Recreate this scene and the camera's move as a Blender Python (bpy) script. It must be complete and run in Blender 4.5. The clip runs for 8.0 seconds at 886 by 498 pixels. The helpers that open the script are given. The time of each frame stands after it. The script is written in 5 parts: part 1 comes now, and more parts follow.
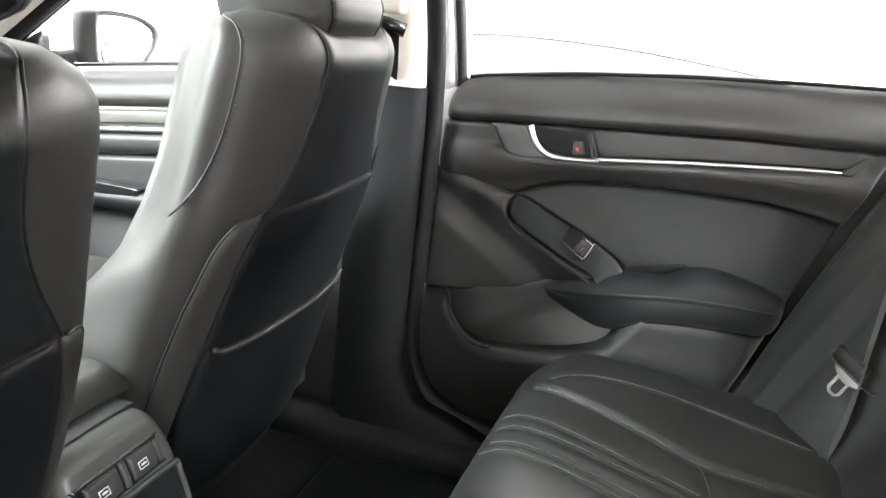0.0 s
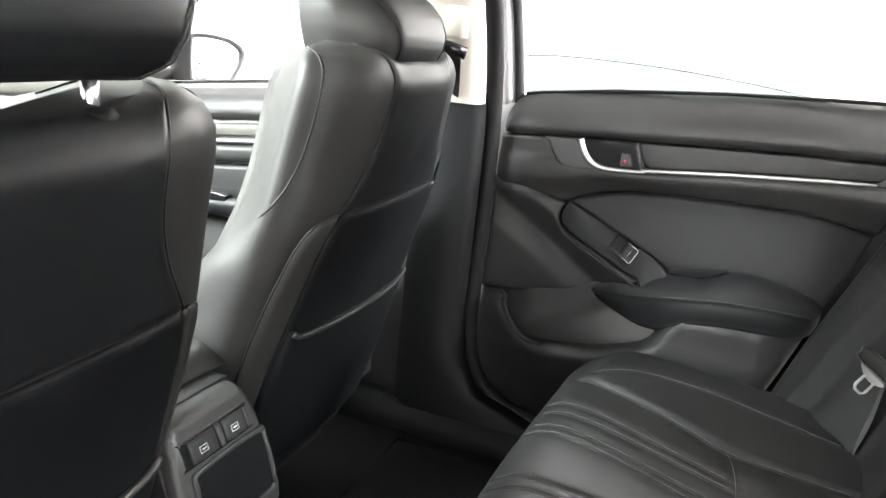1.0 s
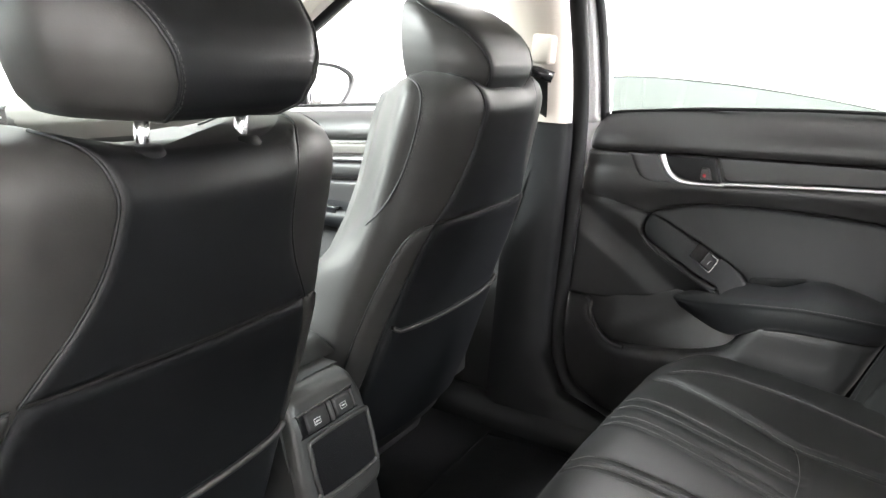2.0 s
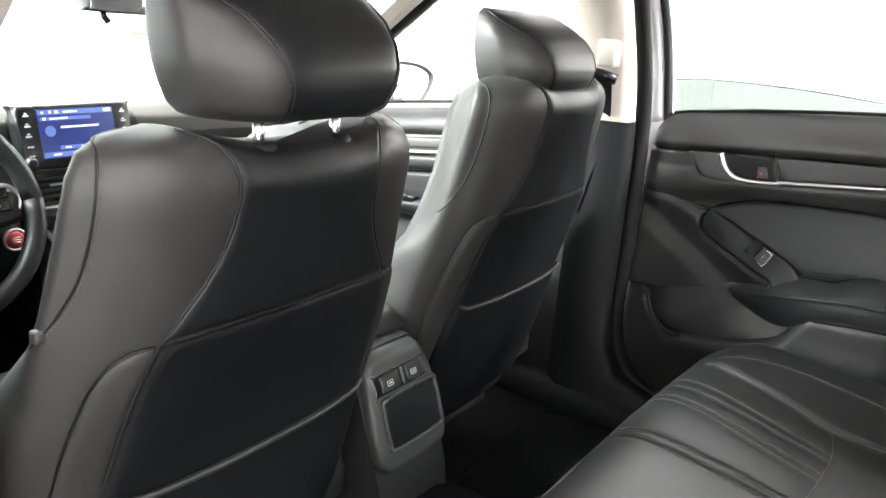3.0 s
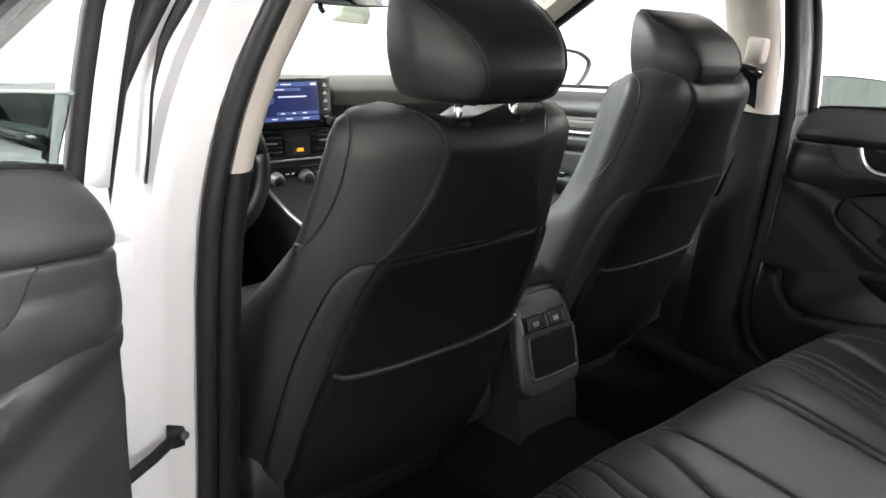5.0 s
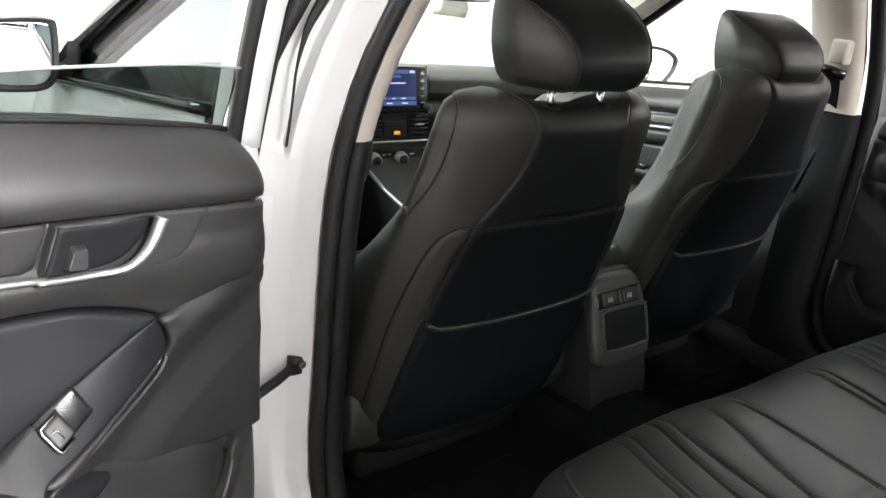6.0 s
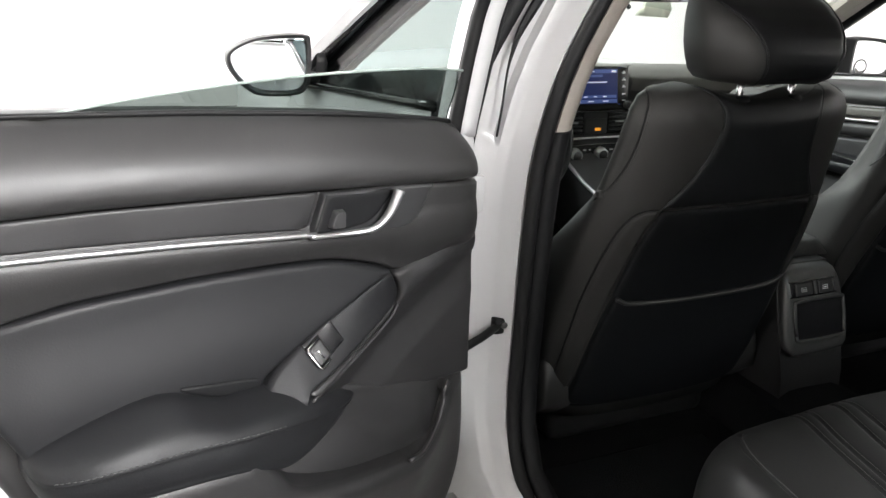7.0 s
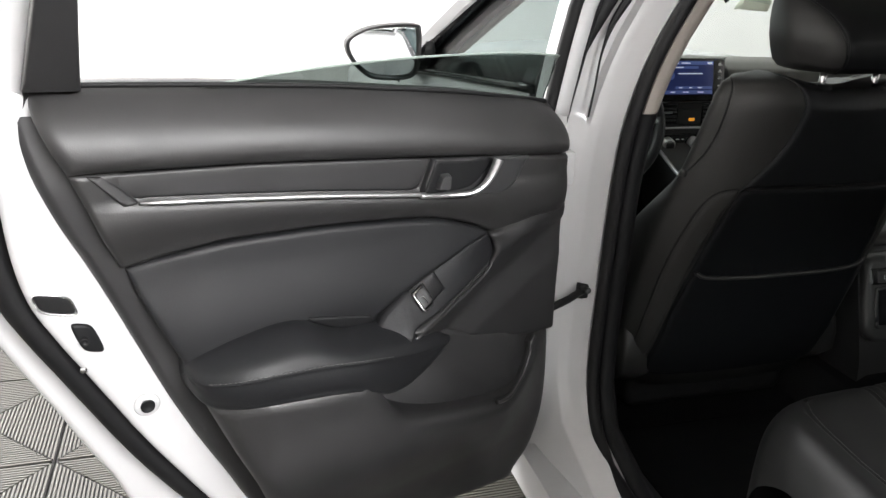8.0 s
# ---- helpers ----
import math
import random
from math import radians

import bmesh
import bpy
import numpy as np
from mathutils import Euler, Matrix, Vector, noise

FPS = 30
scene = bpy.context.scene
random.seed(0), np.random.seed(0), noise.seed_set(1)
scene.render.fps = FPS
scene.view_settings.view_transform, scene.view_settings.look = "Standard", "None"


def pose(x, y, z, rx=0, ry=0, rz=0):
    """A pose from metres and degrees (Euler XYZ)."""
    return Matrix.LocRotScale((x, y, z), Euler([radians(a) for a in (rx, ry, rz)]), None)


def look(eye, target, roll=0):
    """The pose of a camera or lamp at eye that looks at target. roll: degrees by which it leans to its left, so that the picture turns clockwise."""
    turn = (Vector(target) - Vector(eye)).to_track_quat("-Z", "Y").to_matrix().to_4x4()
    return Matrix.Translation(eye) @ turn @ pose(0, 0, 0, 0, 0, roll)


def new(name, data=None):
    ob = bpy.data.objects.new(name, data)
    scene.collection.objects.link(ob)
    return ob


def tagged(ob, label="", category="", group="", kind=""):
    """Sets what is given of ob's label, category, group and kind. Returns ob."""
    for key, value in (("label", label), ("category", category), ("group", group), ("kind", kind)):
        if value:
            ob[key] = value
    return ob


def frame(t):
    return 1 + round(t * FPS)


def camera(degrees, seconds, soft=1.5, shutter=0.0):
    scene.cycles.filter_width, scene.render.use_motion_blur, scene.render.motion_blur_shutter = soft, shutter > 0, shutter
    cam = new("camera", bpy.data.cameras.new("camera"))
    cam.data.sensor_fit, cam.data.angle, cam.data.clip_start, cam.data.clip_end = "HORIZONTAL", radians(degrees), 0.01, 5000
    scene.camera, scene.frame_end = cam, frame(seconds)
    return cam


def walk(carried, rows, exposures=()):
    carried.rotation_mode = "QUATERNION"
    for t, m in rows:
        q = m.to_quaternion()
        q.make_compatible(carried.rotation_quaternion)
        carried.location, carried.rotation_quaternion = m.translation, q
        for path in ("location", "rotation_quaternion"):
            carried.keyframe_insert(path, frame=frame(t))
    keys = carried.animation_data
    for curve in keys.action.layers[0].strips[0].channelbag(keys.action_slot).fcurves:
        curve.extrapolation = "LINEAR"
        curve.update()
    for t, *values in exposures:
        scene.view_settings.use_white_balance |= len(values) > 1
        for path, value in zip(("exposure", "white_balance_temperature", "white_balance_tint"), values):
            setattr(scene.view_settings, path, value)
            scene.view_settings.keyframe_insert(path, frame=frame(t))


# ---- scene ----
cam = camera(59.2, 8.0)
PATH = [
    (0, (-0.603, -0.475, 1.039), (1.256, 0.014, 0.488), 6.7),
    (0.5, (-0.658, -0.502, 1.052), (1.182, 0.073, 0.519), 6.6),
    (1, (-0.715, -0.528, 1.066), (1.094, 0.126, 0.516), 6.2),
    (1.5, (-0.769, -0.561, 1.077), (0.987, 0.228, 0.534), 5.1),
    (3, (-0.932, -0.685, 1.117), (0.665, 0.376, 0.548), 4.6),
    (3.5, (-0.972, -0.718, 1.127), (0.565, 0.415, 0.531), 4.8),
    (4, (-1.023, -0.754, 1.143), (0.506, 0.384, 0.536), 6.1),
    (4.5, (-1.077, -0.788, 1.153), (0.35, 0.463, 0.521), 5.5),
    (6, (-1.251, -0.913, 1.162), (-0.043, 0.527, 0.478), 6.7),
    (6.5, (-1.292, -0.988, 1.172), (-0.31, 0.602, 0.461), 4.7),
    (7, (-1.335, -1.058, 1.182), (-0.565, 0.642, 0.463), 3.0),
    (7.5, (-1.366, -1.126, 1.188), (-0.751, 0.63, 0.455), 2.8),
    (8, (-1.392, -1.199, 1.19), (-0.846, 0.575, 0.445), 2.8),
]
walk(cam, [(t, look(eye, target, roll)) for t, eye, target, roll in PATH], [(0, 2.12), (1.0, 2.02), (1.5, 1.82), (3.0, 1.78), (3.5, 1.82), (4.0, 1.75), (4.5, 0.98), (6.0, 0.38), (7.0, -0.1), (8.0, -0.5)])

# ---- light ----
world = bpy.data.worlds.new("studio_world")
scene.world = world
world.use_nodes = True
world.node_tree.nodes["Background"].inputs[0].default_value = (1.0, 0.98, 0.95, 1)
world.node_tree.nodes["Background"].inputs[1].default_value = 0.3


def area(name, at, target, sx, sy, watts, colour=(1, 0.992, 1.0)):
    data = bpy.data.lights.new(name, "AREA")
    data.shape, data.size, data.size_y, data.energy, data.color = "RECTANGLE", sx, sy, watts, colour
    ob = new(name, data)
    ob.matrix_basis = look(at, target)
    return ob


# unseen area lights added below the ceiling, placed to balance car and walls
area("ceiling_light_left", (-3.0, 2.5, 3.5), (-2.8, 2.3, 0), 1.5, 3.2, 1020)
area("ceiling_light_right", (4.1, 0.2, 3.5), (3.7, 0.2, 0), 1.2, 7.0, 430)
area("ceiling_light_front", (-0.6, 4.0, 3.5), (-0.6, 3.3, 0), 6.0, 1.0, 120)
area("ceiling_light_back", (0.4, -4.8, 3.5), (-0.2, -3.3, 0), 3.0, 1.2, 1750)


# ---- materials ----
def material(name, colour, rough=0.5, metal=0.0, grain=0.0, grain_scale=600.0, tint=0.0, tint_scale=9.0, coat=0.0, rough_var=0.0, emit=0.0, kind="noise", bump_dist=0.0006, spec=0.5):
    m = bpy.data.materials.new(name)
    m.use_nodes = True
    nt = m.node_tree
    b = nt.nodes["Principled BSDF"]
    b.inputs["Base Color"].default_value = (*colour, 1)
    b.inputs["Roughness"].default_value = rough
    b.inputs["Metallic"].default_value = metal
    b.inputs["Specular IOR Level"].default_value = spec
    b.inputs["Coat Weight"].default_value = coat
    b.inputs["Coat Roughness"].default_value = 0.05
    if emit:
        b.inputs["Emission Color"].default_value = (*colour, 1)
        b.inputs["Emission Strength"].default_value = emit
    tc = nt.nodes.new("ShaderNodeTexCoord")
    if tint or rough_var:
        n = nt.nodes.new("ShaderNodeTexNoise")
        n.inputs["Scale"].default_value, n.inputs["Detail"].default_value = tint_scale, 6
        nt.links.new(tc.outputs["Object"], n.inputs["Vector"])
        if tint:
            mix = nt.nodes.new("ShaderNodeMix")
            mix.data_type = "RGBA"
            mix.inputs[6].default_value = (*[c * (1 - tint) for c in colour], 1)
            mix.inputs[7].default_value = (*[min(1, c * (1 + tint)) for c in colour], 1)
            nt.links.new(n.outputs["Fac"], mix.inputs[0])
            nt.links.new(mix.outputs[2], b.inputs["Base Color"])
        if rough_var:
            mr = nt.nodes.new("ShaderNodeMapRange")
            mr.inputs["From Min"].default_value, mr.inputs["From Max"].default_value = 0.3, 0.7
            mr.inputs["To Min"].default_value, mr.inputs["To Max"].default_value = max(0, rough - rough_var), min(1, rough + rough_var)
            nt.links.new(n.outputs["Fac"], mr.inputs["Value"])
            nt.links.new(mr.outputs[0], b.inputs["Roughness"])
    if grain:
        if kind == "leather":
            g = nt.nodes.new("ShaderNodeTexVoronoi")
            g.feature = "SMOOTH_F1"
            out = g.outputs["Distance"]
        else:
            g = nt.nodes.new("ShaderNodeTexNoise")
            g.inputs["Detail"].default_value = 3
            out = g.outputs["Fac"]
        g.inputs["Scale"].default_value = grain_scale
        nt.links.new(tc.outputs["Object"], g.inputs["Vector"])
        bp = nt.nodes.new("ShaderNodeBump")
        bp.inputs["Strength"].default_value, bp.inputs["Distance"].default_value = grain, bump_dist
        nt.links.new(out, bp.inputs["Height"])
        nt.links.new(bp.outputs[0], b.inputs["Normal"])
    return m


LEATHER = material("black_leather", (0.0078, 0.0084, 0.0096), 0.42, grain=0.09, grain_scale=420, tint=0.18, tint_scale=5, rough_var=0.05, kind="leather", spec=0.36)
LEATHER_SIDE = material("charcoal_vinyl", (0.026, 0.0254, 0.0248), 0.47, grain=0.09, grain_scale=520, tint=0.15, tint_scale=6, rough_var=0.05, kind="leather")
CUSHION = material("cushion_leather", (0.0118, 0.012, 0.012), 0.54, grain=0.14, grain_scale=380, tint=0.2, tint_scale=4, rough_var=0.06, kind="leather", spec=0.28)
BACKBOARD = material("seat_back_cloth", (0.0062, 0.0067, 0.0078), 0.55, grain=0.4, grain_scale=900, tint=0.2, spec=0.18)
PLASTIC = material("grained_black_plastic", (0.018, 0.0177, 0.0184), 0.47, grain=0.2, grain_scale=700, tint=0.12, rough_var=0.06)
SOFT = material("soft_touch_trim", (0.021, 0.0206, 0.0208), 0.45, grain=0.14, grain_scale=560, tint=0.12, rough_var=0.05, kind="leather")
INSERT = material("door_insert_vinyl", (0.0095, 0.0098, 0.0110), 0.52, grain=0.12, grain_scale=500, tint=0.15, rough_var=0.05, kind="leather", spec=0.3)
GREYPL = material("satin_grey_plastic", (0.037, 0.037, 0.0365), 0.38, grain=0.15, grain_scale=900, tint=0.08)
GLOSS = material("gloss_black", (0.010, 0.010, 0.011), 0.18, tint=0.2)
RUBBER = material("black_rubber", (0.007, 0.007, 0.0075), 0.55, grain=0.2, grain_scale=300, tint=0.25, spec=0.25)
CARPET = material("black_carpet", (0.0068, 0.0068, 0.0075), 0.95, grain=1.0, grain_scale=420, tint=0.35, tint_scale=30, bump_dist=0.003, spec=0.1)
BEIGE = material("beige_pillar_trim", (0.36, 0.325, 0.288), 0.6, grain=0.3, grain_scale=500, tint=0.05)
PAINT = material("white_car_paint", (0.49, 0.49, 0.494), 0.32, coat=0.6, tint=0.02, tint_scale=3, rough_var=0.04)
CHROME = material("satin_chrome", (0.72, 0.72, 0.73), 0.2, metal=1.0, rough_var=0.05, tint_scale=40)
SATIN = material("brushed_silver", (0.55, 0.55, 0.56), 0.34, metal=0.9, rough_var=0.06, tint_scale=60)
STITCH = material("grey_thread", (0.07, 0.07, 0.069), 0.7)
MARK = material("white_print", (0.75, 0.75, 0.75), 0.6)
AMBER = material("amber_indicator", (1.0, 0.36, 0.03), 0.5, emit=0.7)
RED = material("red_button", (0.5, 0.025, 0.04), 0.3, coat=0.5)
WEBBING = material("seat_belt_webbing", (0.06, 0.06, 0.062), 0.7, grain=0.6, grain_scale=1200)
TAG = material("pale_green_card", (0.50, 0.52, 0.42), 0.6, tint=0.05)
WALLM = material("white_studio_wall", (0.82, 0.808, 0.79), 0.85, grain=0.2, grain_scale=90, tint=0.02, tint_scale=1.2)
TILE = material("grey_floor_tile", (0.066, 0.062, 0.052), 0.55, grain=0.2, grain_scale=300, tint=0.12, tint_scale=12)
GROOVE_SHADE = material("groove_shade", (0.010, 0.0095, 0.009), 0.8, tint=0.2)
DECOR = material("silver_wood_decor", (0.085, 0.082, 0.075), 0.4, tint=0.2, tint_scale=14, coat=0.3)
DASHPAD_LIT = material("lit_dash_pad", (0.085, 0.083, 0.076), 0.55, grain=0.3, grain_scale=600, tint=0.1, kind="leather")
HEADL = material("headliner_cloth", (0.55, 0.52, 0.47), 0.9, grain=0.4, grain_scale=700)
SCREEN = material("screen_blue", (0.016, 0.026, 0.12), 0.2, emit=0.28)
SCREEN_BAR = material("screen_bar", (0.08, 0.12, 0.34), 0.2, emit=0.32)
SCREEN_TXT = material("screen_text", (0.70, 0.75, 0.95), 0.2, emit=0.5)


def glass_material(name, colour, shine=0.06):
    m = bpy.data.materials.new(name)
    m.use_nodes = True
    nt = m.node_tree
    nt.nodes.clear()
    out = nt.nodes.new("ShaderNodeOutputMaterial")
    tr, gl, mx, fr, mr = (nt.nodes.new("ShaderNode" + k) for k in ("BsdfTransparent", "BsdfGlossy", "MixShader", "LayerWeight", "MapRange"))
    tr.inputs[0].default_value = (*colour, 1)
    gl.inputs["Roughness"].default_value = 0.02
    fr.inputs["Blend"].default_value = 0.25
    mr.inputs["To Min"].default_value, mr.inputs["To Max"].default_value = 0.4 * shine, 6 * shine
    nt.links.new(fr.outputs["Facing"], mr.inputs["Value"])
    nt.links.new(mr.outputs[0], mx.inputs[0])
    nt.links.new(tr.outputs[0], mx.inputs[1])
    nt.links.new(gl.outputs[0], mx.inputs[2])
    nt.links.new(mx.outputs[0], out.inputs[0])
    return m


GLASS = glass_material("clear_glass", (0.72, 0.78, 0.76), 0.03)
TINTED = glass_material("green_tinted_glass", (0.125, 0.148, 0.14))
SIDEGLASS = glass_material("side_window_glass", (0.37, 0.43, 0.43), 0.022)
EDGE = material("ground_glass_edge", (0.22, 0.26, 0.24), 0.25)
# dark glass added to hold back light from behind
BLOCKING_GLASS = glass_material("light_blocking_glass", (0.12, 0.13, 0.13))
BEZEL = material("satin_silver_plastic", (0.11, 0.11, 0.113), 0.34, metal=0.75, tint=0.06)
DARKTRIM = material("matt_black_trim", (0.0045, 0.0047, 0.0054), 0.58, grain=0.3, grain_scale=600, tint=0.15, spec=0.25)
PALE = material("pale_grey_plastic", (0.3, 0.3, 0.295), 0.4, tint=0.05)
MIRROR = material("mirror_glass", (0.85, 0.87, 0.88), 0.02, metal=1.0)


# ---- mesh helpers ----
def empty(name, m, label, category, group="", kind=""):
    ob = new(name)
    ob.matrix_basis = m
    ob.empty_display_size = 0.05
    return tagged(ob, label, category, group, kind)


def part(name, bm, mat, parent=None, label="", smooth=True):
    me = bpy.data.meshes.new(name)
    bmesh.ops.remove_doubles(bm, verts=bm.verts, dist=1e-6)
    bmesh.ops.recalc_face_normals(bm, faces=bm.faces)
    for f in bm.faces:
        f.smooth = smooth
    bm.to_mesh(me)
    bm.free()
    me.materials.append(mat)
    ob = new(name, me)
    ob.parent = parent
    if label:
        ob["label"] = label
    return ob


def hard(ob, degrees=35):
    ob.data.set_sharp_from_angle(angle=radians(degrees))
    return ob


def local(bm, ob):
    bm.transform(ob.matrix_basis.inverted())
    return bm


def spline(pts, n=8, closed=False):
    """Catmull-Rom through the points; a doubled point is a corner."""
    P = [np.array(p, float) for p in pts]
    out, k = [], len(P)
    for i in range(k if closed else k - 1):
        p1, p2 = P[i], P[(i + 1) % k]
        if np.linalg.norm(p2 - p1) < 1e-9:
            continue
        p0 = P[i - 1] if (closed or i > 0) else 2 * p1 - p2
        p3 = P[(i + 2) % k] if (closed or i + 2 < k) else 2 * p2 - p1
        for j in range(n):
            t = j / n
            out.append(0.5 * (2 * p1 + (p2 - p0) * t + (2 * p0 - 5 * p1 + 4 * p2 - p3) * t * t + (3 * p1 - p0 - 3 * p2 + p3) * t ** 3))
    if not closed:
        out.append(P[-1])
    return out


def edge_distance(pts, outline):
    A = np.array(outline)
    B = np.roll(A, -1, axis=0)
    best = np.full(len(pts), 1e9)
    for a, b in zip(A, B):
        d = b - a
        L = d @ d
        if L < 1e-14:
            continue
        t = np.clip(((pts - a) @ d) / L, 0, 1)
        best = np.minimum(best, np.linalg.norm(pts - (a + t[:, None] * d), axis=1))
    return best


def inside(pts, outline):
    A = np.array(outline)
    B = np.roll(A, -1, axis=0)
    c = np.zeros(len(pts), bool)
    for a, b in zip(A, B):
        if abs(a[1] - b[1]) < 1e-12:
            continue
        hit = ((a[1] > pts[:, 1]) != (b[1] > pts[:, 1])) & (pts[:, 0] < (b[0] - a[0]) * (pts[:, 1] - a[1]) / (b[1] - a[1]) + a[0])
        c ^= hit
    return c


def pillow(outline, place, thick=0.006, r=0.006, step=0.015, base=None, skirt=0.01, rings=(0.0, 0.12, 0.35, 0.7, 1.0)):
    """A panel over a flat outline, with rounded edges: place(a, b, h) puts it in space; base(a, b) is its shape, thick the height of its face."""
    from mathutils.geometry import delaunay_2d_cdt
    O = np.array(outline, float)
    if np.sum(O[:, 0] * np.roll(O[:, 1], -1) - O[:, 1] * np.roll(O[:, 0], -1)) < 0:
        O = O[::-1]
    keep = [i for i in range(len(O)) if np.linalg.norm(O[i] - O[i - 1]) > 2e-4]
    O = O[keep]
    fine = []
    for a, b in zip(O, np.roll(O, -1, axis=0)):
        k = max(1, int(np.linalg.norm(b - a) / (0.6 * step)))
        fine += [a + (b - a) * i / k for i in range(k)]
    O = np.array(fine)
    n = len(O)
    T = np.roll(O, -1, axis=0) - np.roll(O, 1, axis=0)
    T /= np.linalg.norm(T, axis=1)[:, None] + 1e-12
    N = np.stack([-T[:, 1], T[:, 0]], 1)
    pts = [O]
    for f in rings[1:]:
        q = O + N * r * f
        d = edge_distance(q, O)
        pts.append(q[(d > r * f * 0.93) & inside(q, O)])
    lo, hi = O.min(0), O.max(0)
    gx, gy = np.meshgrid(np.arange(lo[0], hi[0], step), np.arange(lo[1], hi[1], step))
    g = np.stack([gx.ravel() + step * 0.5, gy.ravel() + step * 0.5], 1)
    if len(g):
        g = g[inside(g, O)]
    if len(g):
        g = g[edge_distance(g, O) > r + step * 0.35]
        pts.append(g)
    allp = np.concatenate(pts)
    vs, _, fs, *_ = delaunay_2d_cdt([Vector(p) for p in allp], [(i, (i + 1) % n) for i in range(n)], [], 1, 1e-7)
    V = np.array([tuple(v) for v in vs])
    d = np.clip(edge_distance(V, O) / r, 0, 1)
    H = thick * np.sqrt(np.clip(1 - (1 - d) ** 2, 0, 1))
    bm = bmesh.new()
    bv = []
    for (a, b), h in zip(V, H):
        bv.append(bm.verts.new(place(a, b, h + (base(a, b) if base else 0.0))))
    for f in fs:
        try:
            bm.faces.new([bv[i] for i in f])
        except ValueError:
            pass
    if skirt:
        low = [bm.verts.new(place(a, b, -skirt + (base(a, b) if base else 0.0))) for a, b in O]
        top = [bm.verts.new(place(a, b, (base(a, b) if base else 0.0))) for a, b in O]
        for i in range(n):
            j = (i + 1) % n
            bm.faces.new((top[i], top[j], low[j], low[i]))
        bmesh.ops.remove_doubles(bm, verts=bm.verts, dist=1e-5)
    return bm


def loft(rings, closed=True, cap=True):
    bm = bmesh.new()
    R = [[bm.verts.new(p) for p in ring] for ring in rings]
    n = len(R[0])
    for a, b in zip(R, R[1:]):
        for i in range(n if closed else n - 1):
            j = (i + 1) % n
            bm.faces.new((a[i], a[j], b[j], b[i]))
    if cap and closed:
        bm.faces.new(R[0][::-1])
        bm.faces.new(R[-1])
    return bm


def tube(path, r, sides=8, flat=1.0, up=(0, 0, 1)):
    P = [Vector(p) for p in path]
    rings = []
    for i, p in enumerate(P):
        t = (P[min(i + 1, len(P) - 1)] - P[max(i - 1, 0)]).normalized()
        a = Vector(up)
        if abs(a.dot(t)) > 0.95:
            a = Vector((1, 0, 0))
        s = t.cross(a).normalized() if i == 0 else (side - t * side.dot(t)).normalized()
        side = s
        w = s.cross(t).normalized()
        rr = r(i / (len(P) - 1)) if callable(r) else r
        rings.append([p + s * math.cos(k * math.tau / sides) * rr + w * math.sin(k * math.tau / sides) * rr * flat for k in range(sides)])
    return loft(rings)


def dashes(path, length=0.0045, gap=0.0025, r=0.0007):
    """Stitches along a line, as short threads."""
    P = np.array([tuple(p) for p in path], float)
    seg = np.linalg.norm(np.diff(P, axis=0), axis=1)
    s = np.concatenate([[0], np.cumsum(seg)])
    bm = bmesh.new()
    x = 0.0
    while x + length < s[-1]:
        a, b = (np.array([np.interp(q, s, P[:, k]) for k in range(3)]) for q in (x, x + length))
        t = Vector(b - a).normalized()
        e = t.orthogonal().normalized()
        f = t.cross(e)
        ra = [bm.verts.new(Vector(a) + (e * math.cos(k * math.tau / 4) + f * math.sin(k * math.tau / 4)) * r) for k in range(4)]
        rb = [bm.verts.new(Vector(b) + (e * math.cos(k * math.tau / 4) + f * math.sin(k * math.tau / 4)) * r) for k in range(4)]
        for k in range(4):
            bm.faces.new((ra[k], ra[(k + 1) % 4], rb[(k + 1) % 4], rb[k]))
        bm.faces.new(ra[::-1])
        bm.faces.new(rb)
        x += length + gap
    return bm


def box(lo, hi, bevel=0.0, seg=2):
    bm = bmesh.new()
    bmesh.ops.create_cube(bm, size=1)
    for v in bm.verts:
        v.co = Vector([lo[k] + (v.co[k] + 0.5) * (hi[k] - lo[k]) for k in range(3)])
    if bevel:
        bmesh.ops.bevel(bm, geom=bm.edges[:], offset=bevel, segments=seg, profile=0.6, affect="EDGES")
    return bm


def join(*bms):
    out = bms[0]
    for b in bms[1:]:
        me = bpy.data.meshes.new("join")
        b.to_mesh(me)
        out.from_mesh(me)
        bpy.data.meshes.remove(me)
        b.free()
    return out


def lathe(profile, at, axis="Y", n=28):
    """A turned shape: profile of (radius, along the axis)."""
    rings = []
    for r, h in profile:
        ring = []
        for k in range(n):
            c, s = math.cos(k * math.tau / n) * r, math.sin(k * math.tau / n) * r
            p = {"Y": (c, h, s), "X": (h, c, s), "Z": (c, s, h)}[axis]
            ring.append(Vector(at) + Vector(p))
        rings.append(ring)
    return loft(rings)


def smooth(x):
    x = min(max(x, 0.0), 1.0)
    return x * x * (3 - 2 * x)


def interp(x, table):
    return float(np.interp(x, [t[0] for t in table], [t[1] for t in table]))


# ---- the studio ----
def slab(name, lo, hi, mat, label, category):
    return tagged(part(name, box(lo, hi), mat, smooth=False), label, category, kind="structure")


